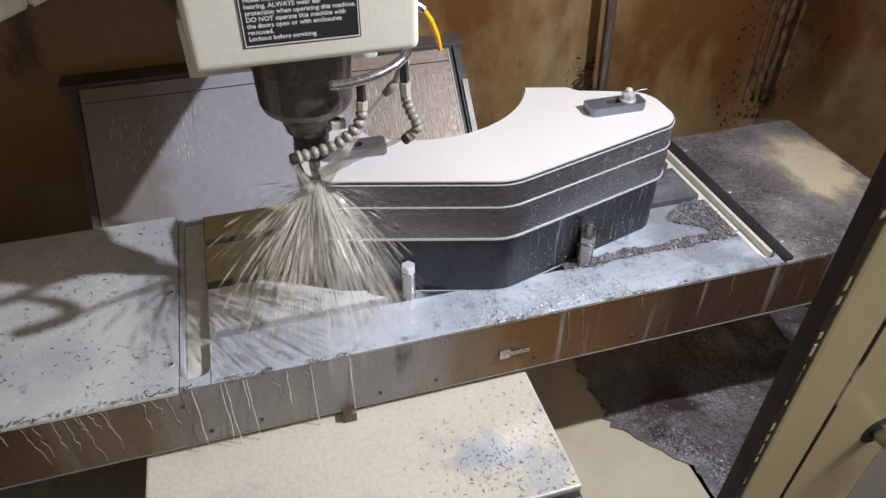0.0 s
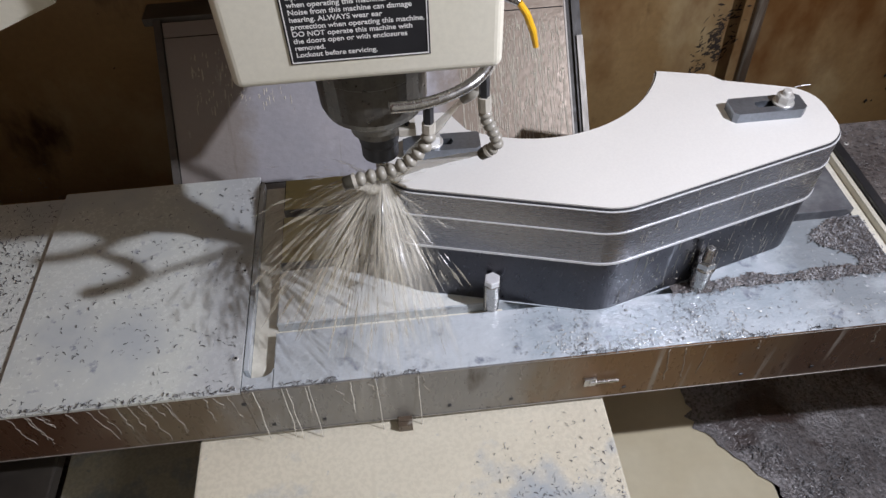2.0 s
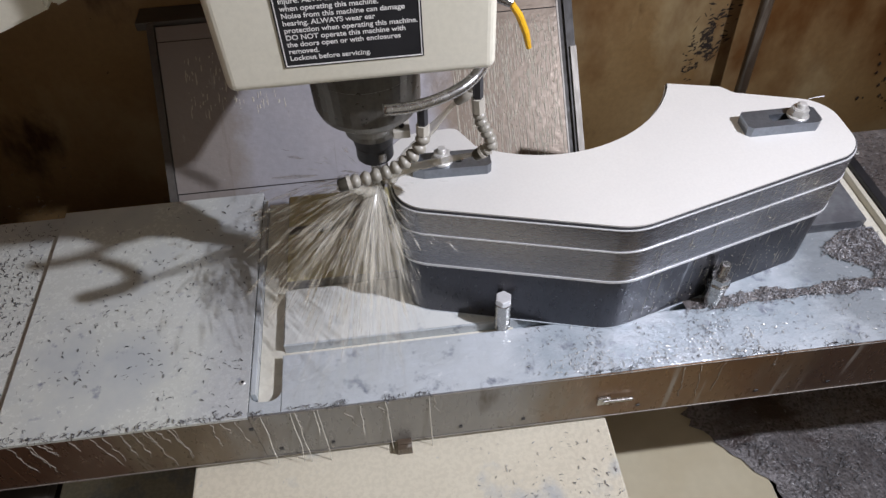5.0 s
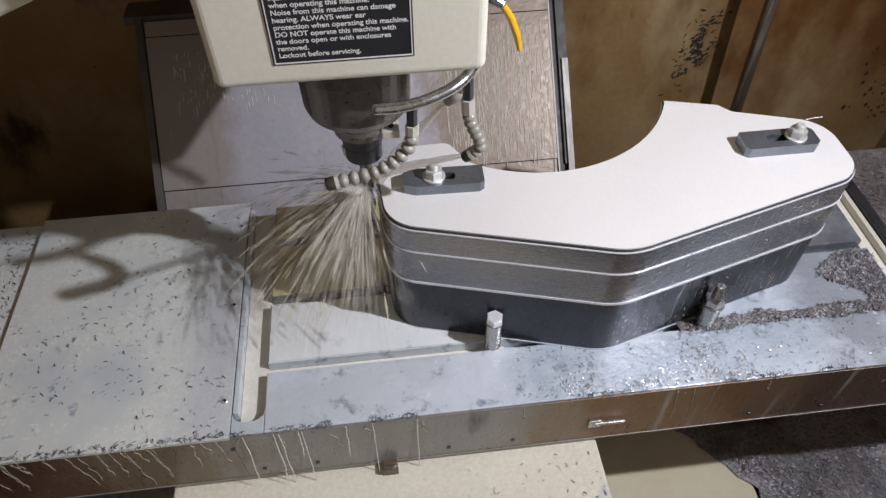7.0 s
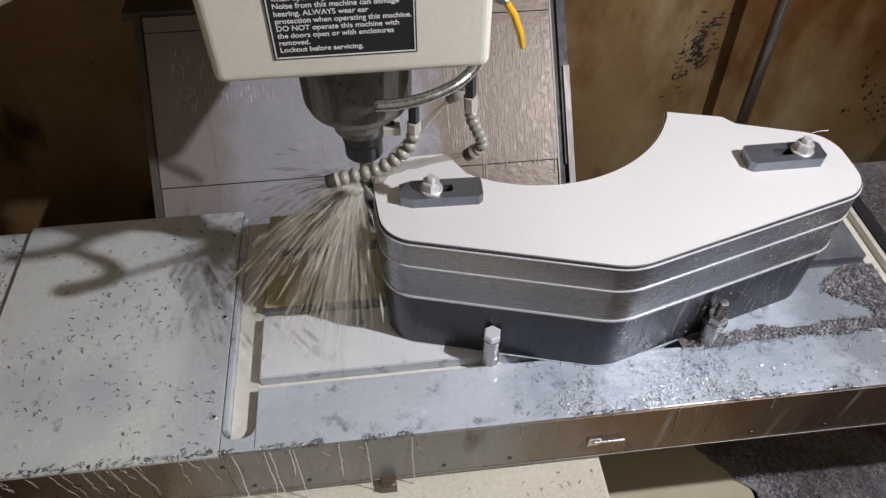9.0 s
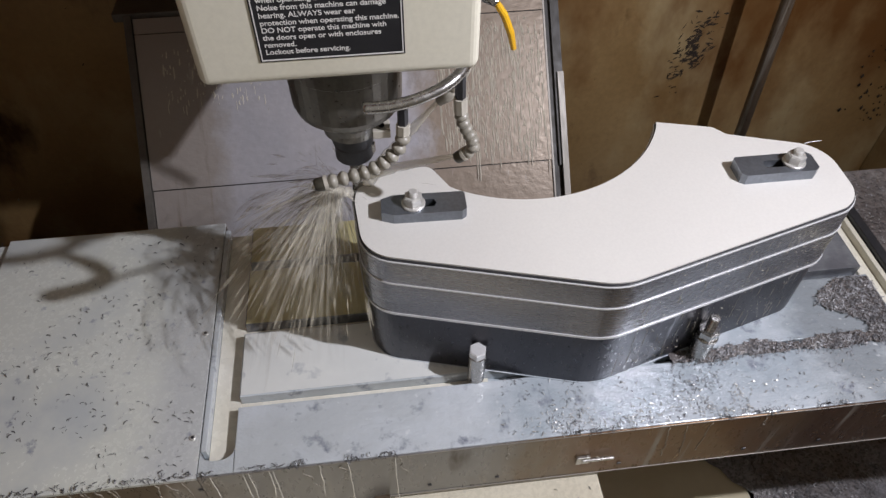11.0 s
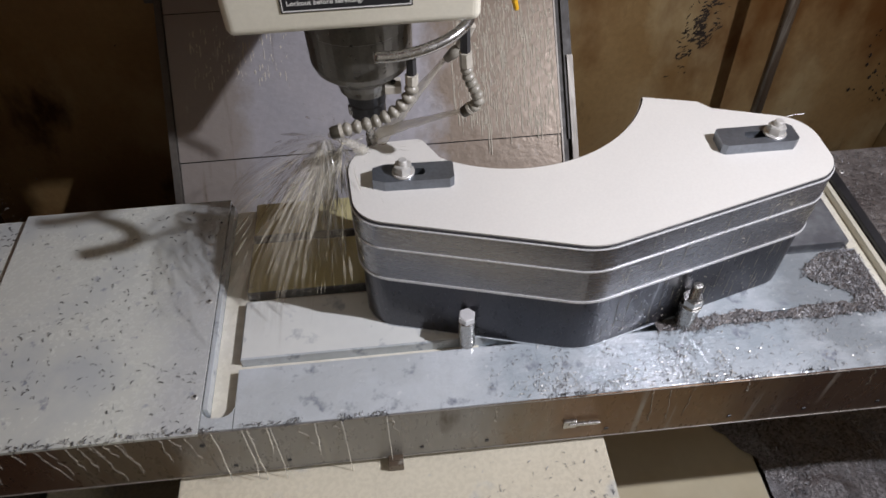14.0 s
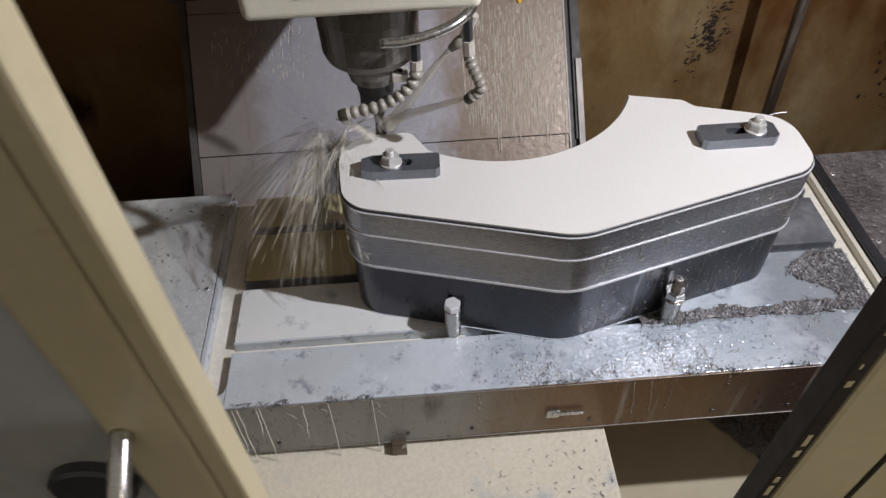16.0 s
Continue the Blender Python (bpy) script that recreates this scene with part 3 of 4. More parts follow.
def sludge(i, j):
    """Heaped sludge that spreads over the flooded sheet further back."""
    y = -0.58 + 1.36 * j / N
    back = max(0.0, min(1.0, (y + 0.07) / 0.16))
    left = 0.928 - 0.13 * back + (0.008 + 0.03 * back) * noise.noise((j * 0.9, 3, 7))
    x = left + (1.597 - left) * i / N
    heap = 0.030 * noise.noise((x * 9, y * 7, 2)) + 0.006 * noise.noise((x * 45, y * 38, 5)) + 0.006 * noise.noise((x * 110, y * 100, 8))
    base = -0.553 - 0.075 * max(0.0, (x - 0.94) / 0.66)
    return x, y, max(base + min(1.0, i / 6) * (0.010 + heap), -0.5545 if x < 0.945 else -0.69)


grid = [[bm.verts.new(sludge(i, j)) for j in range(N + 1)] for i in range(N + 1)]
for i in range(N):
    for j in range(N):
        bm.faces.new((grid[i][j], grid[i + 1][j], grid[i + 1][j + 1], grid[i][j + 1]))
part("chip_bed", bm, SLUDGE, base2, smooth=True)
part("tray", box(0.928, 1.598, -0.583, 0.795, -0.75, -0.70), DARKWALL, base2)
heap_places = []
while len(heap_places) < 3200:
    i, j = random.uniform(3, 50), random.uniform(4, 40)
    if noise.noise((i * 0.12, j * 0.12, 4)) > -0.12:
        x, y, z = sludge(i, j)
        heap_places.append((x, y, z + 0.002))
slivers("chip_heap", heap_places, 0.0078, CHIP, "heap of curled metal chips in the tray")
outer = thing("outer_cover", "grey sheet cover a step below the end cover, with dark chips", "table cover")
part("sheet", box(-0.80, -0.4085, -0.0985, 0.361, -0.016, -0.009, 0.001), SHEET, outer)
part("back_skirt", box(-0.80, -0.4085, 0.3585, 0.3610, -0.135, -0.0165), APRON, outer)
RIDERS.append(outer)
RIDERS.append(slivers("chip_litter", [(random.uniform(-0.70, -0.42), random.gauss(0.20, 0.10), -0.009) for _ in range(1500) if random.random() < 0.9], 0.0055, CHIPDARK,
                      "dark chips lying on the outer cover"))
left_tray = thing("side_tray", "dark brown tray beside the table", "chip tray")
part("plate", box(-0.885, -0.43, -0.58, 0.50, -0.24, -0.215, 0.004), DARK, left_tray)
# ---- table ----


def machine_table():
    t = thing("machine_table", "wet steel milling table with three T-slots", "machine table")
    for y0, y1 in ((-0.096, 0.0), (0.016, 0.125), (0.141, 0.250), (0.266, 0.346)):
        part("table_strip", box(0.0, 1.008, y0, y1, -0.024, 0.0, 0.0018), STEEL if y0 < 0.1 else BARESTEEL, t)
    part("slot_floor", box(-0.045, 1.040, -0.090, 0.344, -0.034, -0.0245), STEEL, t)
    part("table_core", box(-0.045, 1.038, -0.088, 0.344, -0.125, -0.0345), APRON, t)
    for xa, xb in ((-0.046, -0.0005), (1.0085, 1.041)):
        r = (xb - xa) * 0.42
        bend = [(xb - r + r * math.cos(radians(a)), -0.062 + 0.0145 * math.sin(radians(a))) for a in range(0, -91, -15)]
        bend += [(xa + r - r * math.cos(radians(a)), -0.062 - 0.0145 * math.sin(radians(a))) for a in range(90, -1, -15)]
        part("front_rim", prism([(xa, -0.096), (xb, -0.096)] + bend, -0.024, 0.0), STEEL, t)
    part("side_rim", box(-0.046, -0.038, -0.0615, 0.346, -0.024, 0.0, 0.0015), STEEL, t)
    part("side_rim", box(1.032, 1.041, -0.0615, 0.346, -0.024, 0.0, 0.0015), CREAM, t, "pale painted rim")
    part("gutter_pool", box(-0.0375, -0.0005, -0.0755, 0.345, -0.0243, -0.0165), FOAM, t, "gutter full of cream coloured coolant")
    part("gutter_pool", box(1.0085, 1.0315, -0.0755, 0.345, -0.0243, -0.014), FOAM, t, "gutter full of cream coloured coolant")
    for y in (0.0, 0.125, 0.25):
        part("slot_pool", box(-0.0003, 0.36, y + 0.0006, y + 0.0154, -0.0243, -0.0185), FOAM, t, "pale coolant standing in the slot")
    for y0, y1, x1 in ((0.143, 0.248, 0.195), (0.268, 0.344, 0.20), (0.0185, 0.1225, 0.335)):
        part("coolant_film", box(0.002, x1, y0, y1, 0.0002, 0.0012, 0.0004), MILKFILM if y0 < 0.1 else OLIVEFILM, t, "milky standing coolant" if y0 < 0.1 else "standing coolant with the shade's olive tint in its colour")
    RIDERS.append(t)
    # long apron below the front edge
    a = thing("table_apron", "stained sheet metal apron along the table front with drip marks", "apron")
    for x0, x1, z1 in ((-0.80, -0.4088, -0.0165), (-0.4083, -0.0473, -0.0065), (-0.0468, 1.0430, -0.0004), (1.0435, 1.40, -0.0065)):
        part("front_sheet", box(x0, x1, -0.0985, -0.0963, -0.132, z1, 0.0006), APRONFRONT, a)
    part("bottom_flange", box(-0.80, 1.40, -0.0962, -0.080, -0.132, -0.128), APRON, a)
    # Recessed dark strip, painted as the shadow between apron and saddle cover.
    part("gap_shade_strip", box(-0.165, 0.52, -0.0900, -0.0875, -0.142, -0.1325), DARK, a, "dark strip painted as the shadow gap under the apron")
    part("bottom_lip", box(-0.80, 1.40, -0.1000, -0.0987, -0.1332, -0.1310, 0.0005), RAILMETAL, a, "scraped bright lower lip")
    part("top_lip", box(-0.0465, 1.043, -0.0994, -0.0987, -0.0022, -0.0004, 0.0003), RAILMETAL, a, "scraped bright upper lip")
    for x in (-0.05, -0.02, 0.06, 0.26, 0.36, 0.545, 0.74, 0.86, 0.98, 1.10):
        z = -0.108 if (x * 100) % 2 < 1 else -0.035
        part("screw", box(x - 0.003, x + 0.003, -0.1005, -0.0986, z - 0.003, z + 0.003, 0.0008), BLACK, a)
    latch = part("latch", box(0.482, 0.530, -0.106, -0.101, -0.078, -0.072, 0.0015), CHROME, a, "small bright latch bar")
    part("latch_plate", box(0.474, 0.494, -0.104, -0.0986, -0.086, -0.066, 0.001), CHROME, latch)
    RIDERS.append(a)
    # sheet covers at both ends
    for name, x0, x1, xs in (("end_cover", -0.408, -0.0475, (-0.058,)), ("end_cover", 1.0435, 1.402, (1.075,))):
        c = thing(name, "wet sheet metal end cover of the table, littered with chips" if x0 < 0 else
                  "sheet metal end cover lying under grey chips and milky coolant", "table cover")
        part("sheet", box(x0, x1, -0.0988, 0.363, -0.006, 0.0008, 0.0008), SHEET if x0 < 0 else CHIPBED, c)
        if x0 > 0:
            part("side_skirt", box(x1 - 0.003, x1, -0.096, 0.363, -0.135, -0.0065), APRON, c)
        part("back_skirt", box(x0, x1, 0.3605, 0.363, -0.135, -0.0065), APRON, c)
        if x0 > 0:
            part("edge_strip", box(1.0415, 1.058, -0.0955, 0.363, 0.0008, 0.010, 0.002), BLACK, c, "black edge strip")
        for x in xs:
            for y in (-0.04, 0.132, 0.305):
                s = part("screw", lathe([(0.0046, 0.0007), (0.0046, 0.0020), (0.0038, 0.0026)], 14, (x, y)), NUT, c)
                part("socket", lathe([(0.0024, 0.0027), (0.0024, 0.0030)], 6, (x, y)), BLACK, s)
        RIDERS.append(c)
    for name, rx, ry, z, liquid, said in (("puddle", 0.110, 0.150, 0.0026, PUDDLE, "pale puddle of milky coolant on the end cover"),
                                          ("puddle", 0.190, 0.240, 0.0018, FILM, "thin milky film of coolant over the chips")):
        bm = bmesh.new()
        bmesh.ops.create_circle(bm, cap_ends=True, radius=1.55, segments=48)
        for v in bm.verts:
            v.co.x = min(v.co.x, (1.398 - 1.315) / rx)
        p = tagged(part(name, bm, liquid), said, "puddle", "coolant on the end cover")
        p.scale = (rx, ry, 1.0)
        RIDERS.append((p, pose(1.315, 0.165, z)))
    # coolant that runs down the apron
    drips = thing("drip_runs", "pale crooked coolant runs on the apron front", "coolant runs")
    places = [-0.39 + 0.32 * k / 27 + random.uniform(-0.006, 0.006) for k in range(28) if random.random() < 0.7] + [0.02, 0.09, 0.14, 0.22, 0.37, 0.60, 0.625, 0.66, 0.74, 0.93]
    for x in places:
        L = random.uniform(0.03, 0.118) * (1 if x < 0 else 0.8)
        lean = random.uniform(0.0, 0.014)
        pth = [(x + 0.006 * noise.noise((x * 40, k * 0.42, 2)) + lean * k / 13, -0.0987, -0.008 - L * k / 13) for k in range(14)]
        part("drip", tube(pth, [0.0004 + 0.0009 * random.random() ** 2 for _ in pth], 6), DRIP, drips, smooth=True)
    RIDERS.append(drips)
    fall = thing("coolant_runoff", "thin milky threads of coolant falling off the table edge", "coolant runoff")
    for n in range(8):
        x = random.choice((random.gauss(0.03, 0.05), random.uniform(-0.05, 0.30), random.gauss(-0.02, 0.015)))
        z1 = random.uniform(-0.05, -0.22)
        pth = [(x + 0.003 * noise.noise((x * 60, k * 0.5, 3)), -0.0995 - 0.012 * (k / 7) ** 2, 0.0 + z1 * k / 7) for k in range(8)]
        part("thread", tube(pth, [0.0005, 0.0008, 0.001, 0.0008, 0.001, 0.0008, 0.0009, 0.0005], 6), MIST, fall, smooth=True)
    RIDERS.append(fall)


machine_table()


# ---- workpiece ----
ARC = [(0.44 + 0.215 * math.cos(radians(a)), 0.35 + 0.215 * math.sin(radians(a))) for a in range(-123, -22, 3)]
OUTLINE = fillet([(0.641, 0.273, 0.003), (0.722, 0.2515, 0.012), (0.737, 0.2335, 0.012), (0.867, 0.1915, 0.057), (0.867, 0.074, 0.052),
                  (0.506, -0.0265, 0.10), (0.196, 0.0595, 0.055), (0.183, 0.212, 0.058), (0.300, 0.216, 0.020), (0.3215, 0.1695, 0.001)], 9)
# the last rounded corner leads into the large bay
OUTLINE = OUTLINE[:-10] + ARC


def workpiece():
    w = thing("workpiece", "stacked aluminium plates with a white top face, crescent shaped, being milled", "workpiece")
    part("base_block", prism(inset(OUTLINE, -0.004), 0.0005, 0.119), ALUDARK, w, "wet aluminium base block, its shade put into a dark colour")
    part("coolant_bead", prism(inset(OUTLINE, -0.0022), 0.0004, 0.0016), STEEL, w, "pale line of coolant along the foot")
    part("seam_lip", prism(inset(OUTLINE, 0.0012), 0.1185, 0.1225), BRIGHT, w, "bright machined edge")
    part("lower_plate", prism(OUTLINE, 0.1226, 0.1838), ALU, w)
    part("seam_lip", prism(inset(OUTLINE, 0.0008), 0.1839, 0.1862), BRIGHT, w, "bright machined edge")
    part("upper_plate", prism(inset(OUTLINE, -0.0004), 0.1863, 0.2268), ALU, w)
    part("seam_lip", prism(inset(OUTLINE, 0.0002), 0.2269, 0.2284), BRIGHT, w, "bright machined edge")
    # Black layer painted as the shadow line below the top sheet's edge.
    part("seam_shadow_band", prism(inset(OUTLINE, -0.0016), 0.2285, 0.2316), BLACK, w)
    part("top_sheet", prism(inset(OUTLINE, -0.0034), 0.2317, 0.234, 0.0006), WHITE, w, "matt white top face")
    RIDERS.append(w)


workpiece()


def side_drops():
    """Coolant drops and thin runs clinging to the part's long side."""
    a, b, out = Vector((0.822, 0.0615, 0)), Vector((0.535, -0.0184, 0)), Vector((0.268, -0.963, 0))
    verts, faces = [], []
    for k in range(430):
        run = k < 60
        u, z = random.random(), random.uniform(0.012, 0.222)
        if noise.noise((u * 5, z * 14, 2)) < -0.1 and not run:
            continue
        off = 0.0012 if z > 0.124 else -0.0036
        h = random.uniform(0.008, 0.035) if run else random.uniform(0.0006, 0.0022)
        w = random.uniform(0.0003, 0.0006) if run else random.uniform(0.0005, 0.0012)
        if z < 0.124 < z + h or z - h < 0.124 <= z:
            h = min(h, abs(z - 0.124) * 0.9)
        p, d, n = a.lerp(b, u) + out * off + Vector((0, 0, z)), (b - a).normalized(), len(verts)
        verts += [tuple(q) for q in (p - d * w, p - Vector((0, 0, h)), p + d * w, p + Vector((0, 0, h)), p + out * w)]
        faces += [(n, n + 1, n + 4), (n + 1, n + 2, n + 4), (n + 2, n + 3, n + 4), (n + 3, n, n + 4)]
    me = bpy.data.meshes.new("side_drops")
    me.from_pydata(verts, [], faces)
    me.materials.append(RUN)
    return tagged(new("side_drops", me), "pale coolant drops and runs clinging to the part's side", "coolant drops", kind="stuff")


RIDERS.append(side_drops())
RIDERS.append(tagged(part("metal_sliver", tube([(0.838, 0.197, 0.2346), (0.850, 0.199, 0.2350), (0.864, 0.199, 0.2356)], 0.0005, 6), BRIGHT), "thin pale metal sliver on the part's edge", "metal chip"))


def strap_clamp(length, width, slot, label, bolt_at, flip, nip):
    """A slotted strap clamp on the part, with its nut and washer; the origin is the corner at the low x and low y."""
    c = thing("strap_clamp", label, "clamp", "strap clamps on the part")
    bm = bmesh.new()
    z0, z1 = 0.0, 0.016
    # a front and a back half leave the slot open between them
    s0, s1 = slot
    a0, a1, half = width * 0.32, width * 0.68, width / 2
    notch = [(s1, half), (s1 - 0.003, a0), (s0 + 0.003, a0), (s0, half)]
    front = [(0, half), (0, 0.006), (nip, 0), (length - 0.006, 0), (length, 0.005), (length, half)] + notch
    back = [(0, half), (s0, half), (s0 + 0.003, a1), (s1 - 0.003, a1), (s1, half), (length, half), (length, width - 0.003), (length - 0.003, width), (nip, width), (0, width - 0.006)]
    if flip:
        front, back = [(length - x, y) for x, y in front], [(length - x, y) for x, y in back]
        s0, s1, bolt_at = length - s1, length - s0, length - bolt_at
    prism(front, z0, z1, 0, bm)
    prism(back, z0, z1, 0, bm)
    part("bar", bm, TOOLSTEEL, c)
    # Dark plate on the slot's floor, painted as the shadow inside it.
    part("slot_shadow", box(s0, s1, a0, a1, 0.0002, 0.004), DARK, c)
    n = part("nut", hexagon(0.0125, z1 + 0.003, z1 + 0.015, (bolt_at, width / 2), 0.4), NUT, c, "hexagon flange nut")
    part("washer", lathe([(0.0155, z1 + 0.0001), (0.0155, z1 + 0.0022), (0.0145, z1 + 0.003)], 28, (bolt_at, width / 2)), NUT, n)
    part("stud", lathe([(0.0062, z1 + 0.0151), (0.0062, z1 + 0.021), (0.005, z1 + 0.0225)], 20, (bolt_at, width / 2)), NUT, n)
    return c


clamp_right = strap_clamp(0.110, 0.038, (0.024, 0.074), "grey steel strap clamp with a flange nut near its chamfered end", 0.031, True, 0.007)
clamp_left = strap_clamp(0.110, 0.036, (0.030, 0.072), "grey steel strap clamp with a flange nut, half in the spray", 0.042, False, 0.016)
RIDERS.append((clamp_right, pose(0.712, 0.126, 0.2341)))
RIDERS.append((clamp_left, pose(0.225, 0.109, 0.2341, 0, 0, -1.5)))


def spacer_stud(name, label, sleeve_r, sleeve_h, nut_h, stud_h):
    s = thing(name, label, "stud", "studs along the front slot")
    part("sleeve", lathe([(sleeve_r, 0.0003), (sleeve_r, sleeve_h - 0.001), (sleeve_r - 0.001, sleeve_h)], 28), CHROME, s, smooth=False)
    part("nut", hexagon(sleeve_r * 1.02, sleeve_h + 0.0002, sleeve_h + nut_h, (0, 0), 0.3), CHROME, s)
    if stud_h:
        part("washer", lathe([(sleeve_r * 1.12, sleeve_h - 0.004), (sleeve_r * 1.12, sleeve_h - 0.0015)], 28), CHROME, s)
        prof, z = [], sleeve_h + nut_h + 0.0002
        while z < stud_h:
            prof += [(0.0072, z), (0.0064, z + 0.001)]
            z += 0.002
        part("thread", lathe(prof, 18), CHROME, s)
    return s


stud_a = spacer_stud("hex_bolt", "bright hexagon bolt standing in a steel sleeve", 0.0125, 0.060, 0.012, 0)
stud_b = spacer_stud("threaded_stud", "threaded stud with a nut on a steel sleeve", 0.0150, 0.052, 0.014, 0.094)
for o in stud_a.children:
    if o.name.startswith("nut"):
        o.data = o.data.copy()
        o.data.materials[0] = BRIGHT
RIDERS.append((stud_a, pose(0.341, 0.010, 0.0002)))
RIDERS.append((stud_b, pose(0.676, 0.009, 0.0002)))

# chips on the table
pts = []
while len(pts) < 1500:
    x, y = random.uniform(-0.40, -0.06), random.uniform(-0.10, 0.35)
    if random.random() < 0.25 + 0.75 * (0.35 - y) / 0.45 and noise.noise((x * 9, y * 9, 1)) > -0.25:
        pts.append((x, y, 0.0008))
RIDERS.append(slivers("chip_scatter", pts[:400], 0.0050, CHIPDARK, "fine dark chips scattered over the end cover"))


def chip_density(x, y):
    """How thick the chips lie on the table."""
    wave = noise.noise((x * 14, y * 14, 3)) * 0.5 + noise.noise((x * 45, y * 45, 8)) * 0.3
    along = math.exp(-((y - 0.004) / 0.016) ** 2) if x > 0.63 else 0
    corner = 1.0 if x > 0.925 + 0.03 * math.sin(y * 60) and y > 0.012 else 0
    heap = math.exp(-((x - 0.66) / 0.045) ** 2 - ((y + 0.04) / 0.04) ** 2) * 0.55
    rim = math.exp(-((y + 0.092 - 0.01) / 0.010) ** 2) * 0.35 if 0.42 < x < 0.75 else 0
    return max(along, corner, heap, rim) + wave


def chip_bed():
    """Low wet beds of packed chips on the table."""
    bm = bmesh.new()
    step = 0.004
    made = {}

    def vert(i, j):
        if (i, j) not in made:
            x, y = 0.60 + i * step, -0.092 + j * step
            made[i, j] = bm.verts.new((x + random.uniform(-0.001, 0.001), y + random.uniform(-0.001, 0.001), 0.0012 + 0.0022 * random.random()))
        return made[i, j]

    for i in range(101):
        for j in range(53):
            x, y = 0.60 + i * step, -0.092 + j * step
            if chip_density(x, y) > 0.62 and not (y > 0.03 and x < 0.9):
                bm.faces.new((vert(i, j), vert(i + 1, j), vert(i + 1, j + 1), vert(i, j + 1)))
    return tagged(part("chip_bed", bm, CHIPBED), "dark wet bed of packed chips beside the slot", "metal chips", kind="stuff")


RIDERS.append(chip_bed())
pts = []
while len(pts) < 3700:
    x, y = random.uniform(0.36, 1.004), random.uniform(-0.093, 0.122)
    if (y > 0.0 and x < 0.66) or (0.022 < y and x < 0.88):
        continue
    d = chip_density(x, y)
    if random.random() < (d - 0.15) * 1.1 or random.random() < 0.015:
        pts.append((x, y, random.uniform(0.001, 0.005) if d > 0.55 else 0.0003))
curls = [p for p in pts if chip_density(p[0], p[1]) > 0.6]
RIDERS.append(slivers("chip_curls", random.sample(curls, min(900, len(curls))), 0.0060, CHIP, "bright curled chips on the wet chip bed"))
# Bright chips; some stand in for glints of light on the coolant ripples.
glints = []
while len(glints) < 480:
    x, y = random.choice((random.gauss(0.50, 0.07), random.gauss(0.68, 0.05), random.uniform(0.36, 1.0))), -0.094 + abs(random.gauss(0, 0.032))
    if y < -0.004 and 0.30 < x < 1.0 and noise.noise((x * 30, y * 30, 12)) > -0.1:
        glints.append((x, y, 0.0006))
RIDERS.append(slivers("bright_chips", glints, 0.0044, NUT, "bright wet chips, some standing in for glints on the milky coolant"))
RIDERS.append(slivers("chip_drift", pts, 0.0034, CHIP, "drift of wet curled chips along the front slot"))
pts = [(random.uniform(1.06, 1.40), random.uniform(-0.09, 0.36), 0.0008) for _ in range(1500)]
RIDERS.append(slivers("chip_bank", pts, 0.0050, CHIP, "thick litter of chips on the end cover"))

pts = [(random.uniform(-0.405, 1.0), random.gauss(-0.0955, 0.0018), random.uniform(0.0008, 0.004)) for _ in range(900)]
RIDERS.append(slivers("chip_fringe", [p for p in pts if p[0] < -0.1 or noise.noise((p[0] * 9, 0, 5)) > 0.05], 0.0050, CHIPDARK, "fringe of wet chips hanging on the table's front edge"))

# ---- spindle head ----
AX, AY = 0.177, 0.140


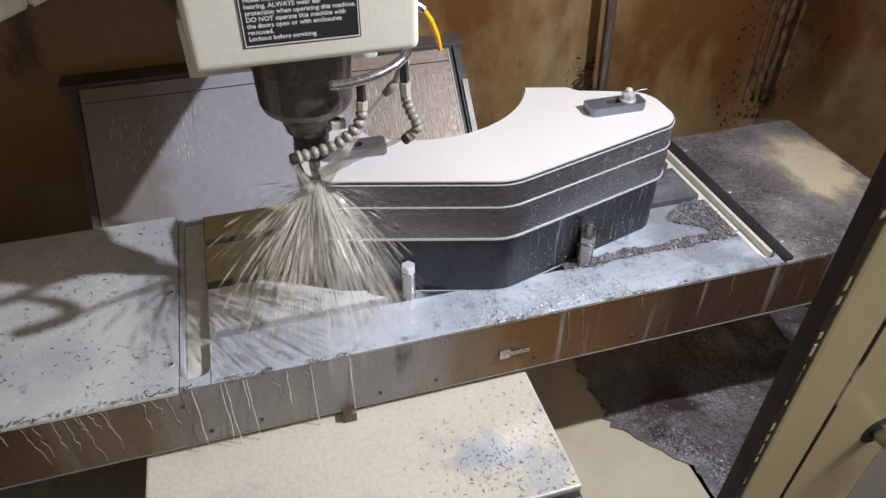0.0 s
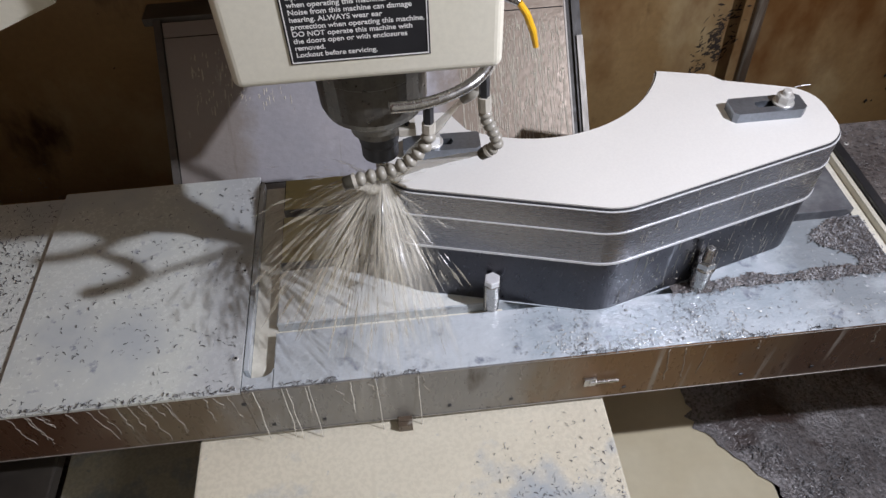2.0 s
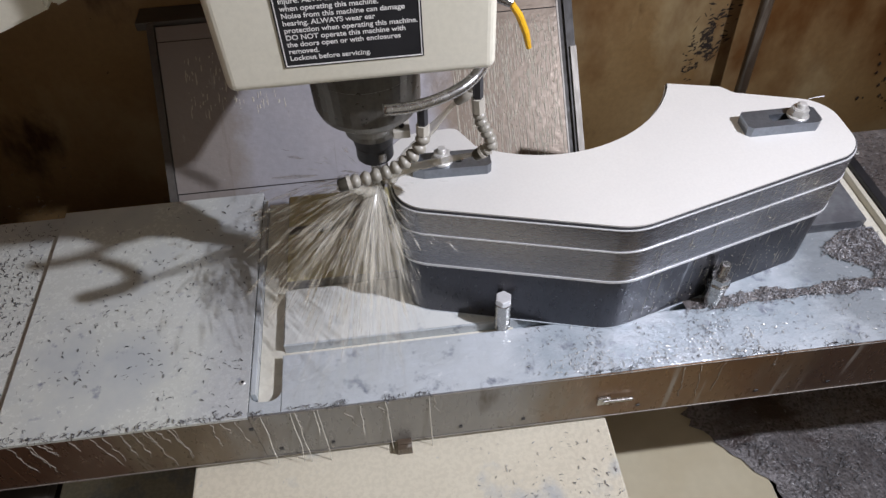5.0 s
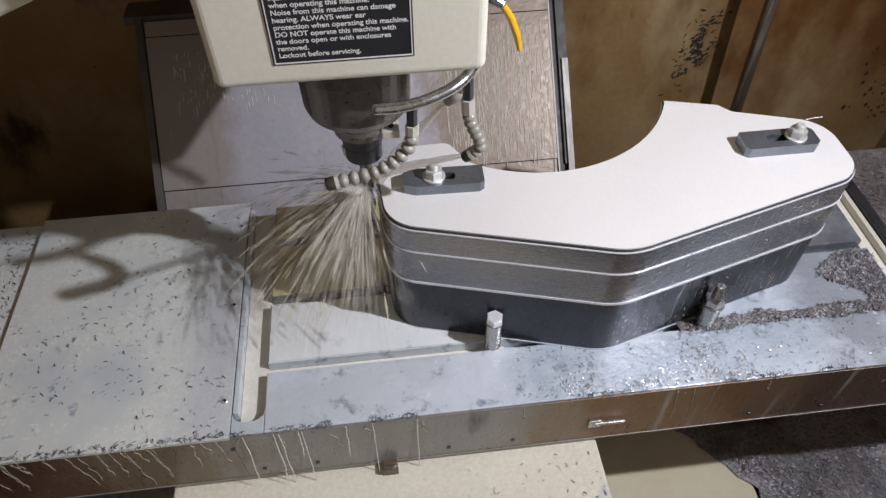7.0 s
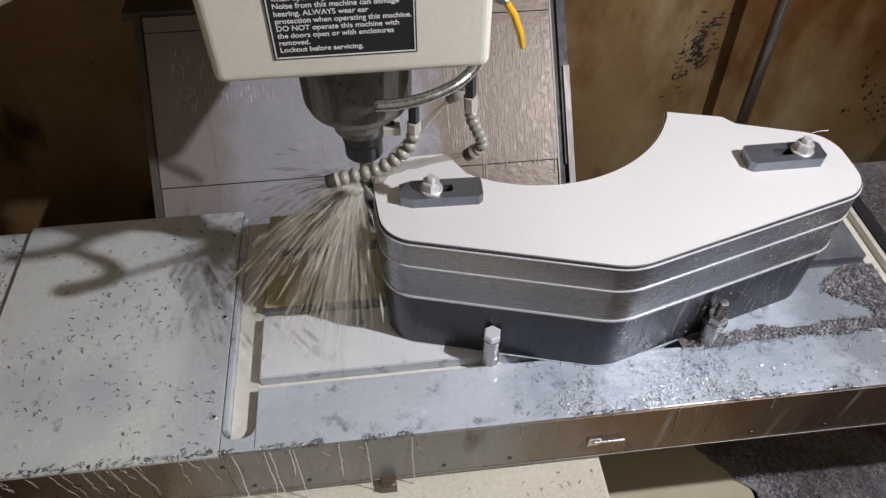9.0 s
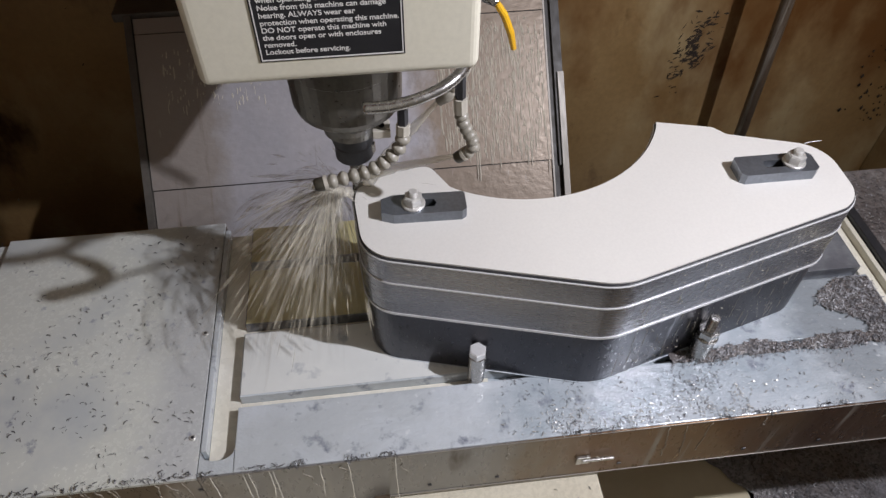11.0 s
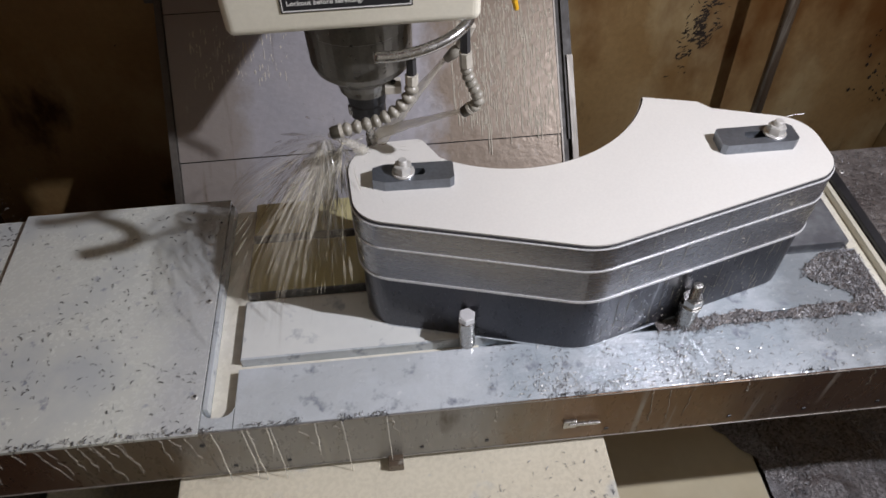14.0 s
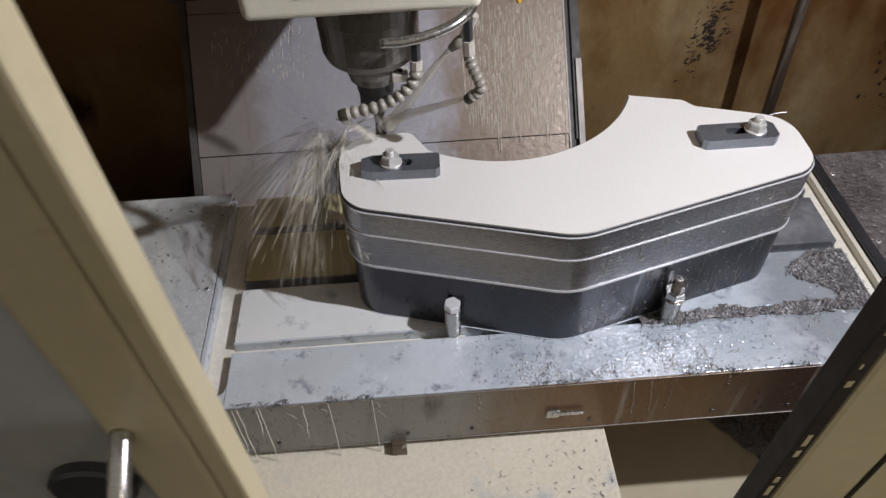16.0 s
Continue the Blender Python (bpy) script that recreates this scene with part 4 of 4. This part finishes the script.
def spindle_head():
    h = thing("spindle_head", "cream painted milling head with a black warning label", "milling head")
    bm = box(0.044, 0.314, 0.0235, 0.60, 0.4845, 1.30)
    edges = [e for e in bm.edges if abs(e.verts[0].co.y - 0.0235) < 1e-5 and abs(e.verts[1].co.y - 0.0235) < 1e-5
             or (abs(e.verts[0].co.z - 0.4845) < 1e-5 and abs(e.verts[1].co.z - 0.4845) < 1e-5)]
    bmesh.ops.bevel(bm, geom=edges, offset=0.010, segments=5, profile=0.5, affect="EDGES")
    part("housing", bm, CREAM, h)
    part("head_casting", box(0.024, 0.296, 0.205, 0.60, 0.398, 0.484, 0.004), SHEET, h, "grey casting below the painted housing")
    nose = part("spindle_nose", lathe([(0.074, 0.484), (0.074, 0.468), (0.0685, 0.4665), (0.0685, 0.436), (0.0670, 0.4345), (0.0655, 0.384),
                                       (0.0625, 0.375), (0.0590, 0.3715), (0.0420, 0.358), (0.0385, 0.353), (0.0375, 0.345), (0.0345, 0.343), (0.0345, 0.3345),
                                       (0.030, 0.3325)], 40, (AX, AY)), NOSE, h,
                "oily grey steel spindle nose")
    part("drive_key", box(AX + 0.026, AX + 0.047, AY - 0.046, AY - 0.024, 0.349, 0.360, 0.001), COLLAR, nose, "pale bracket with a dark screw hole")
    part("key_screw", lathe([(0.0035, 0.3602), (0.0035, 0.3625)], 14, (AX + 0.037, AY - 0.036)), BLACK, nose)
    lab = part("warning_label", box(0.106, 0.2415, 0.0225, 0.0233, 0.5105, 0.645, 0.0), LABELBLACK, h, "black label with white warning text")
    for x0, x1, z0, z1 in ((0.1075, 0.2400, 0.5118, 0.5130), (0.1075, 0.1085, 0.5131, 0.643), (0.2390, 0.2400, 0.5131, 0.643)):
        part("label_border", box(x0, x1, 0.0219, 0.0224, z0, z1), LABELWHITE, lab)
    text = ["Lockout before servicing.", "removed.", "the doors open or with enclosures", "DO NOT operate this machine with",
            "protection when operating this machine.", "hearing. ALWAYS wear ear", "Noise from this machine can damage",
            "when operating this machine.", "injure. ALWAYS wear safety glasses", "Flying"]
    for k, line in enumerate(text):
        cu = bpy.data.curves.new("label_line", "FONT")
        cu.body, cu.size, cu.extrude, cu.offset = line, 0.0072, 0.0001, 0.00013
        cu.materials.append(LABELWHITE)
        ob = new("label_line", cu)
        ob.parent = lab
        ob.matrix_basis = pose(0.1125, 0.0222, 0.5185 + 0.00740 * k, 90) @ Matrix.Diagonal((1.055, 1, 1, 1))
    part("label_bar", box(0.137, 0.205, 0.0219, 0.0224, 0.5853, 0.5898), LABELWHITE, lab)
    return h


spindle_head()


def cutter():
    c = thing("end_mill", "black collet holder with a spinning steel end mill", "milling cutter")
    part("holder", lathe([(0.0215, 0.009), (0.0245, 0.011), (0.0245, 0.031), (0.0235, 0.033), (0.0235, 0.0345), (0.0262, 0.0355), (0.0262, 0.0545)], 32), BLACK, c, "black oxide collet holder")
    part("holder_notch", box(-0.0275, -0.022, -0.004, 0.004, 0.016, 0.030, 0.001), CHROME, c)
    bm = bmesh.new()
    segs, rows = [], 40
    for k in range(rows):
        z = 0.0085 - 0.150 * k / (rows - 1)
        tw = k * 0.16
        segs.append([bm.verts.new(((0.0085 if j % 2 else 0.0055) * math.cos(tw + j * math.pi / 4), (0.0085 if j % 2 else 0.0055) * math.sin(tw + j * math.pi / 4), z))
                     for j in range(8)])
    for a, b in zip(segs, segs[1:]):
        for j in range(8):
            bm.faces.new((a[j], a[(j + 1) % 8], b[(j + 1) % 8], b[j]))
    bm.faces.new(segs[0]), bm.faces.new(segs[-1])
    part("fluted_shank", bm, CHROME, c)
    return c


CUTTER = cutter()

# ---- coolant plumbing ----


def beads(name, pts, n, r, parent, label, tip):
    """A jointed hose: rounded links along a curve, ending in a dark nozzle."""
    fine = smooth_path(pts, 400)
    run = [0.0]
    for p, q in zip(fine, fine[1:]):
        run.append(run[-1] + (q - p).length)
    path = [fine[min(range(400), key=lambda i: abs(run[i] - run[-1] * k / (n * 8)))] for k in range(n * 8 + 1)]
    for k in range(n):
        seg = path[k * 8:k * 8 + 9]
        m = len(seg)
        rad = [r * (0.48 + 0.52 * math.sin(math.pi * min(1, (i + 0.4) / (m - 1) * 0.95))) for i in range(m)]
        part("hose_link", tube(seg, rad, 16), HOSE, parent, smooth=True)
    d = (path[-1] - path[-5]).normalized()
    e = path[-1]
    part("nozzle", tube([e, e + d * 0.004, e + d * 0.012, e + d * 0.014], [r * 0.8, r * 0.95, r * 0.9, r * 0.7], 16), tip, parent, "dark nozzle tip", True)
    part("nozzle_ring", tube([e - d * 0.001, e + d * 0.003], [r * 1.02, r * 1.02], 16), COLLAR, parent)


def coolant_pipe():
    p = thing("coolant_pipe", "bent steel coolant pipe with jointed grey hoses under the head", "coolant pipe")
    path = smooth_path([(0.196, 0.010, 0.459), (0.226, 0.011, 0.459), (0.258, 0.018, 0.462), (0.288, 0.032, 0.468), (0.306, 0.056, 0.474), (0.310, 0.085, 0.492)], 30)
    bend = part("bent_tube", tube(path, 0.0062, 18), CHROME, p, "bare bent steel tube", True)
    part("tube_rim", tube([path[0] + (path[0] - path[1]) * 0.02, path[0] + (path[0] - path[1]) * 0.14], 0.0064, 18), NOSE, bend)
    # fitting and hose from the middle of the pipe
    part("fitting", tube([(0.236, 0.020, 0.455), (0.2355, 0.019, 0.429)], 0.0058, 6), BLACK, p)
    part("collar", tube([(0.2355, 0.019, 0.4285), (0.235, 0.018, 0.417)], 0.0075, 8), COLLAR, p, "pale hexagon hose collar")
    beads("hose", [(0.235, 0.017, 0.4165), (0.233, 0.016, 0.407), (0.226, 0.014, 0.396), (0.211, 0.011, 0.384), (0.189, 0.008, 0.375), (0.158, 0.004, 0.371), (0.150, 0.003, 0.370)],
          9, 0.0084, p, "", NOZZLE)
    # fitting and hose from the end of the pipe
    part("fitting", tube([(0.300, 0.056, 0.462), (0.301, 0.058, 0.428)], 0.0060, 6), BLACK, p)
    part("collar", tube([(0.301, 0.058, 0.4275), (0.302, 0.058, 0.408)], 0.0078, 8), COLLAR, p, "pale hexagon hose collar")
    beads("hose", [(0.302, 0.058, 0.4075), (0.305, 0.059, 0.392), (0.311, 0.060, 0.377), (0.3175, 0.061, 0.360), (0.317, 0.062, 0.350), (0.309, 0.064, 0.342)],
          7, 0.0080, p, "", NOZZLE)
    # short nozzle behind
    part("fitting", tube([(0.312, 0.095, 0.440), (0.300, 0.098, 0.410)], 0.0066, 10), COLLAR, p)
    part("nozzle", tube([(0.300, 0.098, 0.409), (0.292, 0.100, 0.400), (0.282, 0.102, 0.390)], [0.006, 0.0075, 0.005], 14), HOSE, p, smooth=True)
    return p


coolant_pipe()


def jet(name, a, b, r0, r1, label, wob=0.0015):
    a, b = Vector(a), Vector(b)
    n = 26
    pts, rad = [], []
    for k in range(n):
        u = k / (n - 1)
        q = a.lerp(b, u) + Vector((noise.noise((u * 7, r0 * 900, 0)), noise.noise((u * 7, 5, r1 * 900)), noise.noise((3, u * 7, 1)))) * wob * u
        q.z -= 0.006 * u * u
        pts.append(q)
        rad.append((r0 + (r1 - r0) * u) * (1 + 0.22 * noise.noise((u * 14, 9, r1 * 500))))
    return tagged(part("coolant_jet", tube(pts, rad, 10), JET, smooth=True), label, "coolant jet", "coolant jets")


JETS = [jet("jet", (0.297, 0.066, 0.337), (AX + 0.010, AY - 0.006, 0.262), 0.0028, 0.0085, "thin beige coolant jet hitting the cutter"),
        jet("jet", (0.280, 0.103, 0.389), (AX + 0.012, AY - 0.004, 0.250), 0.0030, 0.0110, "straight milky coolant jet from behind the pipe", 0.0005),
        jet("jet", (0.137, 0.001, 0.366), (AX - 0.012, AY - 0.022, 0.246), 0.0035, 0.0070, "broad milky coolant jet falling beside the cutter", 0.004)]


def spray(count, spread, reach, drop, size, label, seed, start=0.012, fat=1.0, liquid=MIST):
    """A burst of thrown coolant: thin drops drawn out along their flight, about the origin, thrown towards -x."""
    rnd = random.Random(seed)
    verts, faces = [], []
    for _ in range(count):
        a = math.pi + rnd.gauss(0, spread)
        el = rnd.gauss(drop, 0.22)
        s = reach * rnd.random() ** 0.7
        v0 = Vector((math.cos(a) * math.cos(el), math.sin(a) * math.cos(el), math.sin(el)))
        p = v0 * (start + s)
        p.z -= 1.6 * s * s
        d = Vector((v0.x, v0.y, v0.z - 3.2 * s)).normalized()
        L, w = size * rnd.uniform(0.8, 3.4), size * rnd.uniform(0.02, 0.05) * fat
        if p.z - L * 0.5 < -0.215:
            continue
        side = d.orthogonal().normalized()
        up = d.cross(side)
        b = len(verts)
        verts += [p - d * L * 0.5, p + side * w, p + up * w, p - side * w, p - up * w, p + d * L * 0.5]
        for k in range(4):
            faces += [(b, b + 1 + k, b + 1 + (k + 1) % 4), (b + 5, b + 1 + (k + 1) % 4, b + 1 + k)]
    me = bpy.data.meshes.new("spray")
    me.from_pydata([tuple(v) for v in verts], [], faces)
    me.materials.append(liquid)
    return tagged(new("spray", me), label, "spray", "spray from the cutter", "stuff")


SPRAYS = [spray(130, 0.80, 0.18, -0.38, 0.013, "fan of pale coolant drops thrown from the cutter", 1, liquid=FARMIST, fat=1.8),
          spray(110, 0.55, 0.20, -0.48, 0.016, "fan of pale coolant drops thrown from the cutter", 2, liquid=FARMIST, fat=1.8),
          spray(260, 0.90, 0.11, -0.75, 0.011, "dense splash of coolant close under the cutter", 3, liquid=SOFTMIST, fat=1.8),
          spray(120, 1.3, 0.10, -0.2, 0.008, "dense splash of coolant close under the cutter", 4),
          spray(130, 0.62, 0.19, -0.45, 0.024, "long soft streaks of coolant flying off the cutter", 5, 0.02, 2.6, FARMIST),
          spray(150, 0.75, 0.12, -0.62, 0.022, "long soft streaks of coolant flying off the cutter", 6, 0.008, 2.8, SOFTMIST)]


def veil(r0, r1, drop, seed, label, material, span=200):
    """A thin torn curtain of falling coolant about the origin, open on one side."""
    bm = bmesh.new()
    rows = []
    for i in range(15):
        u = i / 14
        ring = []
        for j in range(41):
            a = radians(180 - span / 2 + span * j / 40)
            r = (r0 + (r1 - r0) * u ** 0.75) * (1 + 0.30 * noise.noise((math.cos(a) * 2.2, math.sin(a) * 2.2, seed + u * 1.5)))
            ring.append(bm.verts.new((r * math.cos(a), r * math.sin(a), -drop * u * (1 + 0.2 * noise.noise((a * 3, seed, u))))))
        rows.append(ring)
    for i in range(14):
        for j in range(40):
            bm.faces.new((rows[i][j], rows[i][j + 1], rows[i + 1][j + 1], rows[i + 1][j]))
    return tagged(part("coolant_veil", bm, material, smooth=True), label, "spray", "spray from the cutter", "stuff")


CORE, FAN = "torn white veil of falling coolant", "faint wide fan of coolant rays"
VEILS = [veil(0.009, 0.044, 0.19, 1.0, CORE, VEIL), veil(0.007, 0.028, 0.20, 4.0, CORE, VEIL), veil(0.010, 0.066, 0.18, 7.0, CORE, VEIL),
         veil(0.010, 0.11, 0.18, 2.0, FAN, RAYS, 230), veil(0.010, 0.17, 0.19, 5.0, FAN, RAYS, 190), veil(0.012, 0.24, 0.19, 9.0, FAN, RAYS, 150)]

lever = thing("valve_lever", "yellow plastic valve lever beside the head", "valve")
part("handle", tube([(0.376, 0.146, 0.426), (0.371, 0.146, 0.447), (0.362, 0.146, 0.470), (0.352, 0.146, 0.486)], [0.0034, 0.0045, 0.0045, 0.0040], 10), YELLOW, lever, "yellow lever sleeve")
part("valve_body", tube([(0.352, 0.146, 0.487), (0.335, 0.150, 0.497), (0.3135, 0.156, 0.500)], [0.006, 0.009, 0.011], 14), CHROME, lever)



def tool_changer_cover():
    """Sloping cream cover beside the head."""
    c = thing("tool_changer_cover", "cream painted sloping cover beside the milling head", "machine cover")
    for name, pts, y0, y1 in (("cover_panel", [(-0.52, 0.400), (-0.118, 0.5505), (-0.118, 0.95), (-0.52, 0.95)], 0.100, 0.34),
                              ("cover_edge", [(-0.1175, 0.5475), (-0.030, 0.582), (-0.030, 0.95), (-0.1175, 0.95)], 0.106, 0.34)):
        bm = bmesh.new()
        a = [bm.verts.new((x, y0, z)) for x, z in pts]
        b = [bm.verts.new((x, y1, z)) for x, z in pts]
        bm.faces.new(a), bm.faces.new(b)
        for k in range(4):
            bm.faces.new((a[k], a[(k + 1) % 4], b[(k + 1) % 4], b[k]))
        bmesh.ops.bevel(bm, geom=list(bm.edges), offset=0.004, segments=3, affect="EDGES")
        part(name, bm, CREAM, c)
    part("arm", box(-0.0295, 0.0436, 0.15, 0.30, 0.78, 0.90, 0.004), CREAM, c)


tool_changer_cover()
# ---- sliding doors ----


def door_leaf(name, label, sign, first, width, back, inner):
    """A sliding door leaf; the origin is its leading edge, the leaf runs to sign * x."""
    d = thing(name, label, "door")
    X = lambda a, b: (min(sign * a, sign * b), max(sign * a, sign * b))
    edge = first + width
    part("stile", box(*X(first, edge), -0.568, back, -0.28, 1.70, 0.003), DOOR, d)
    part("inner_stile", box(*X(edge + 0.0005, edge + inner), -0.562, back - 0.001, -0.28, 1.70, 0.002), DOOR, d)
    part("bottom_rail", box(*X(edge + inner + 0.0005, 1.18), -0.567, back, -0.28, 0.20, 0.003), DOOR, d)
    part("top_rail", box(*X(edge + inner + 0.0005, 1.18), -0.567, back, 1.45, 1.70, 0.003), DOOR, d)
    part("window_pane", box(*X(edge + inner + 0.0005, 1.18), -0.5615, -0.5575, 0.2005, 1.4495), GLASS, d, "scratched grey window")
    if sign > 0:
        part("pull_handle", tube(smooth_path([(0.112, -0.560, 0.414), (0.114, -0.590, 0.417), (0.130, -0.602, 0.404), (0.143, -0.603, 0.36), (0.148, -0.600, 0.29), (0.146, -0.559, 0.275)], 30), 0.008, 14), CHROME, d, "bent steel pull handle", True)
        part("handle_washer", tube([(0.112, -0.5625, 0.414), (0.112, -0.5595, 0.414)], 0.015, 18), BLACK, d)
        part("window_gasket", box(*X(edge - 0.0008, edge + 0.0012), -0.5690, -0.560, -0.28, 1.70, 0.001), RUBBER, d, "chipped dark window gasket")
    else:
        g = part("pull_handle", tube(smooth_path([(-0.034, -0.567, 0.647), (-0.033, -0.580, 0.643), (-0.0325, -0.592, 0.636), (-0.0325, -0.600, 0.62), (-0.0325, -0.602, 0.58), (-0.0325, -0.602, 0.45)], 40), 0.0042, 18), CHROME, d, "bent steel pull handle", True)
        part("handle_mount", tube([(-0.064, -0.5617, 0.598), (-0.064, -0.5660, 0.598), (-0.064, -0.5672, 0.598)], [0.018, 0.018, 0.016], 26), BLACK, g, "black handle mount")
    return d


DOOR_RIGHT = door_leaf("door_1", "cream painted sliding door leaf with a black rubber seal", 1, 0.0, 0.041, -0.5555, 0.09)
seal = part("seal", box(-0.0075, -0.0002, -0.5672, -0.5552, -0.28, 1.70, 0.0008), BLACKSEAL, DOOR_RIGHT, "worn black rubber seal")
for z in [0.28 + 0.0125 * k + random.uniform(-0.003, 0.003) for k in range(40)]:
    if random.random() < 0.7:
        h = random.uniform(0.0015, 0.0055)
        part("paint_flake", box(-0.0052 + random.uniform(-0.0006, 0.0006), -0.0028 - random.uniform(0, 0.0014), -0.5676, -0.5671, z - h, z + h, 0.0002), DOOR, seal, "chip of cream paint left on the seal")
DOOR_LEFT = door_leaf("door_2", "cream painted sliding door leaf with a steel pull handle", -1, 0.012, 0.028, -0.552, 0.004)
part("seal_edge", box(-0.0118, -0.0015, -0.568, -0.552, -0.28, 1.70, 0.002), DOOR, DOOR_LEFT)
DOOR_RIGHT.location = (0.395, 0, 0)


def motions():
    flow = [(t, pose(x, y, 0)) for t, x, y in TRAVEL]
    for r in RIDERS:
        ob, home = r if isinstance(r, tuple) else (r, Matrix.Identity(4))
        walk(ob, [(t, m @ home) for t, m in flow])
    for ob in SADDLE_RIDERS:
        walk(ob, [(t, pose(0, y, 0)) for t, x, y in TRAVEL])
    walk(CONDUIT, [(t, pose(-0.50 * y, 0.60 * y, 0)) for t, x, y in TRAVEL])
    walk(STRIP, [(t, pose(0, 0.39 * y, 0.39 * 1.039 * y)) for t, x, y in TRAVEL])
    # the leaf slides shut at the end
    walk(DOOR_LEFT, [(0.0, pose(-0.42, 0, 0)), (12.5, pose(-0.42, 0, 0)), (13.5, pose(-0.20, 0, 0)), (14.5, pose(0.012, 0, 0)), (15.0, pose(0.059, 0, 0)),
                     (15.5, pose(0.099, 0, 0)), (16.0, pose(0.148, 0, 0))])
    # the cutter turns
    walk(CUTTER, [(k * 0.1, pose(AX, AY, 0.279, 0, 0, -77 * k)) for k in range(161)])
    # thrown coolant swings and pulses about the cutter
    for n, ob in enumerate(SPRAYS):
        rows = []
        for k in range(81):
            t = k * 0.2
            lead = 62 - 62 * min(1, t / 6.5) - 14 * max(0, t - 8) / 8
            a = lead + 7 * math.sin(9.1 * t + 2.1 * n) + 4 * math.sin(23 * t + n)
            s = 0.006 * math.sin(13 * t + 1.7 * n)
            late = max(0, (t - 8) / 8)
            rows.append((t, pose(AX - 0.004 - 0.045 * late + s * math.cos(radians(180 + a)), AY - 0.030 * late + s * math.sin(radians(180 + a)), 0.235 + 0.022 * late + 0.003 * math.sin(17 * t + n), 0, 0, a) @ pose(0, 0, 0, 0, -24 * late, 0)))
        walk(ob, rows)
    for n, ob in enumerate(VEILS):
        walk(ob, [(k * 0.2, pose(AX - 0.002 - 0.078 * max(0, (k * 0.2 - 8) / 8), AY - 0.002 - 0.030 * max(0, (k * 0.2 - 8) / 8), 0.246 + 0.016 * max(0, (k * 0.2 - 8) / 8) + 0.003 * math.sin(14 * k * 0.2 + n), 0, 0,
                                 48 - 48 * min(1, k * 0.2 / 6.5) - 16 * max(0, k * 0.2 - 8) / 8 + 9 * math.sin(11 * k * 0.2 + 2 * n))) for k in range(81)])
    for n, ob in enumerate(JETS):
        walk(ob, [(k * 0.2, pose(0.0006 * math.sin(19 * k * 0.2 + n), 0.0006 * math.cos(15 * k * 0.2 + n), 0.0005 * math.sin(11 * k * 0.2))) for k in range(81)])


motions()
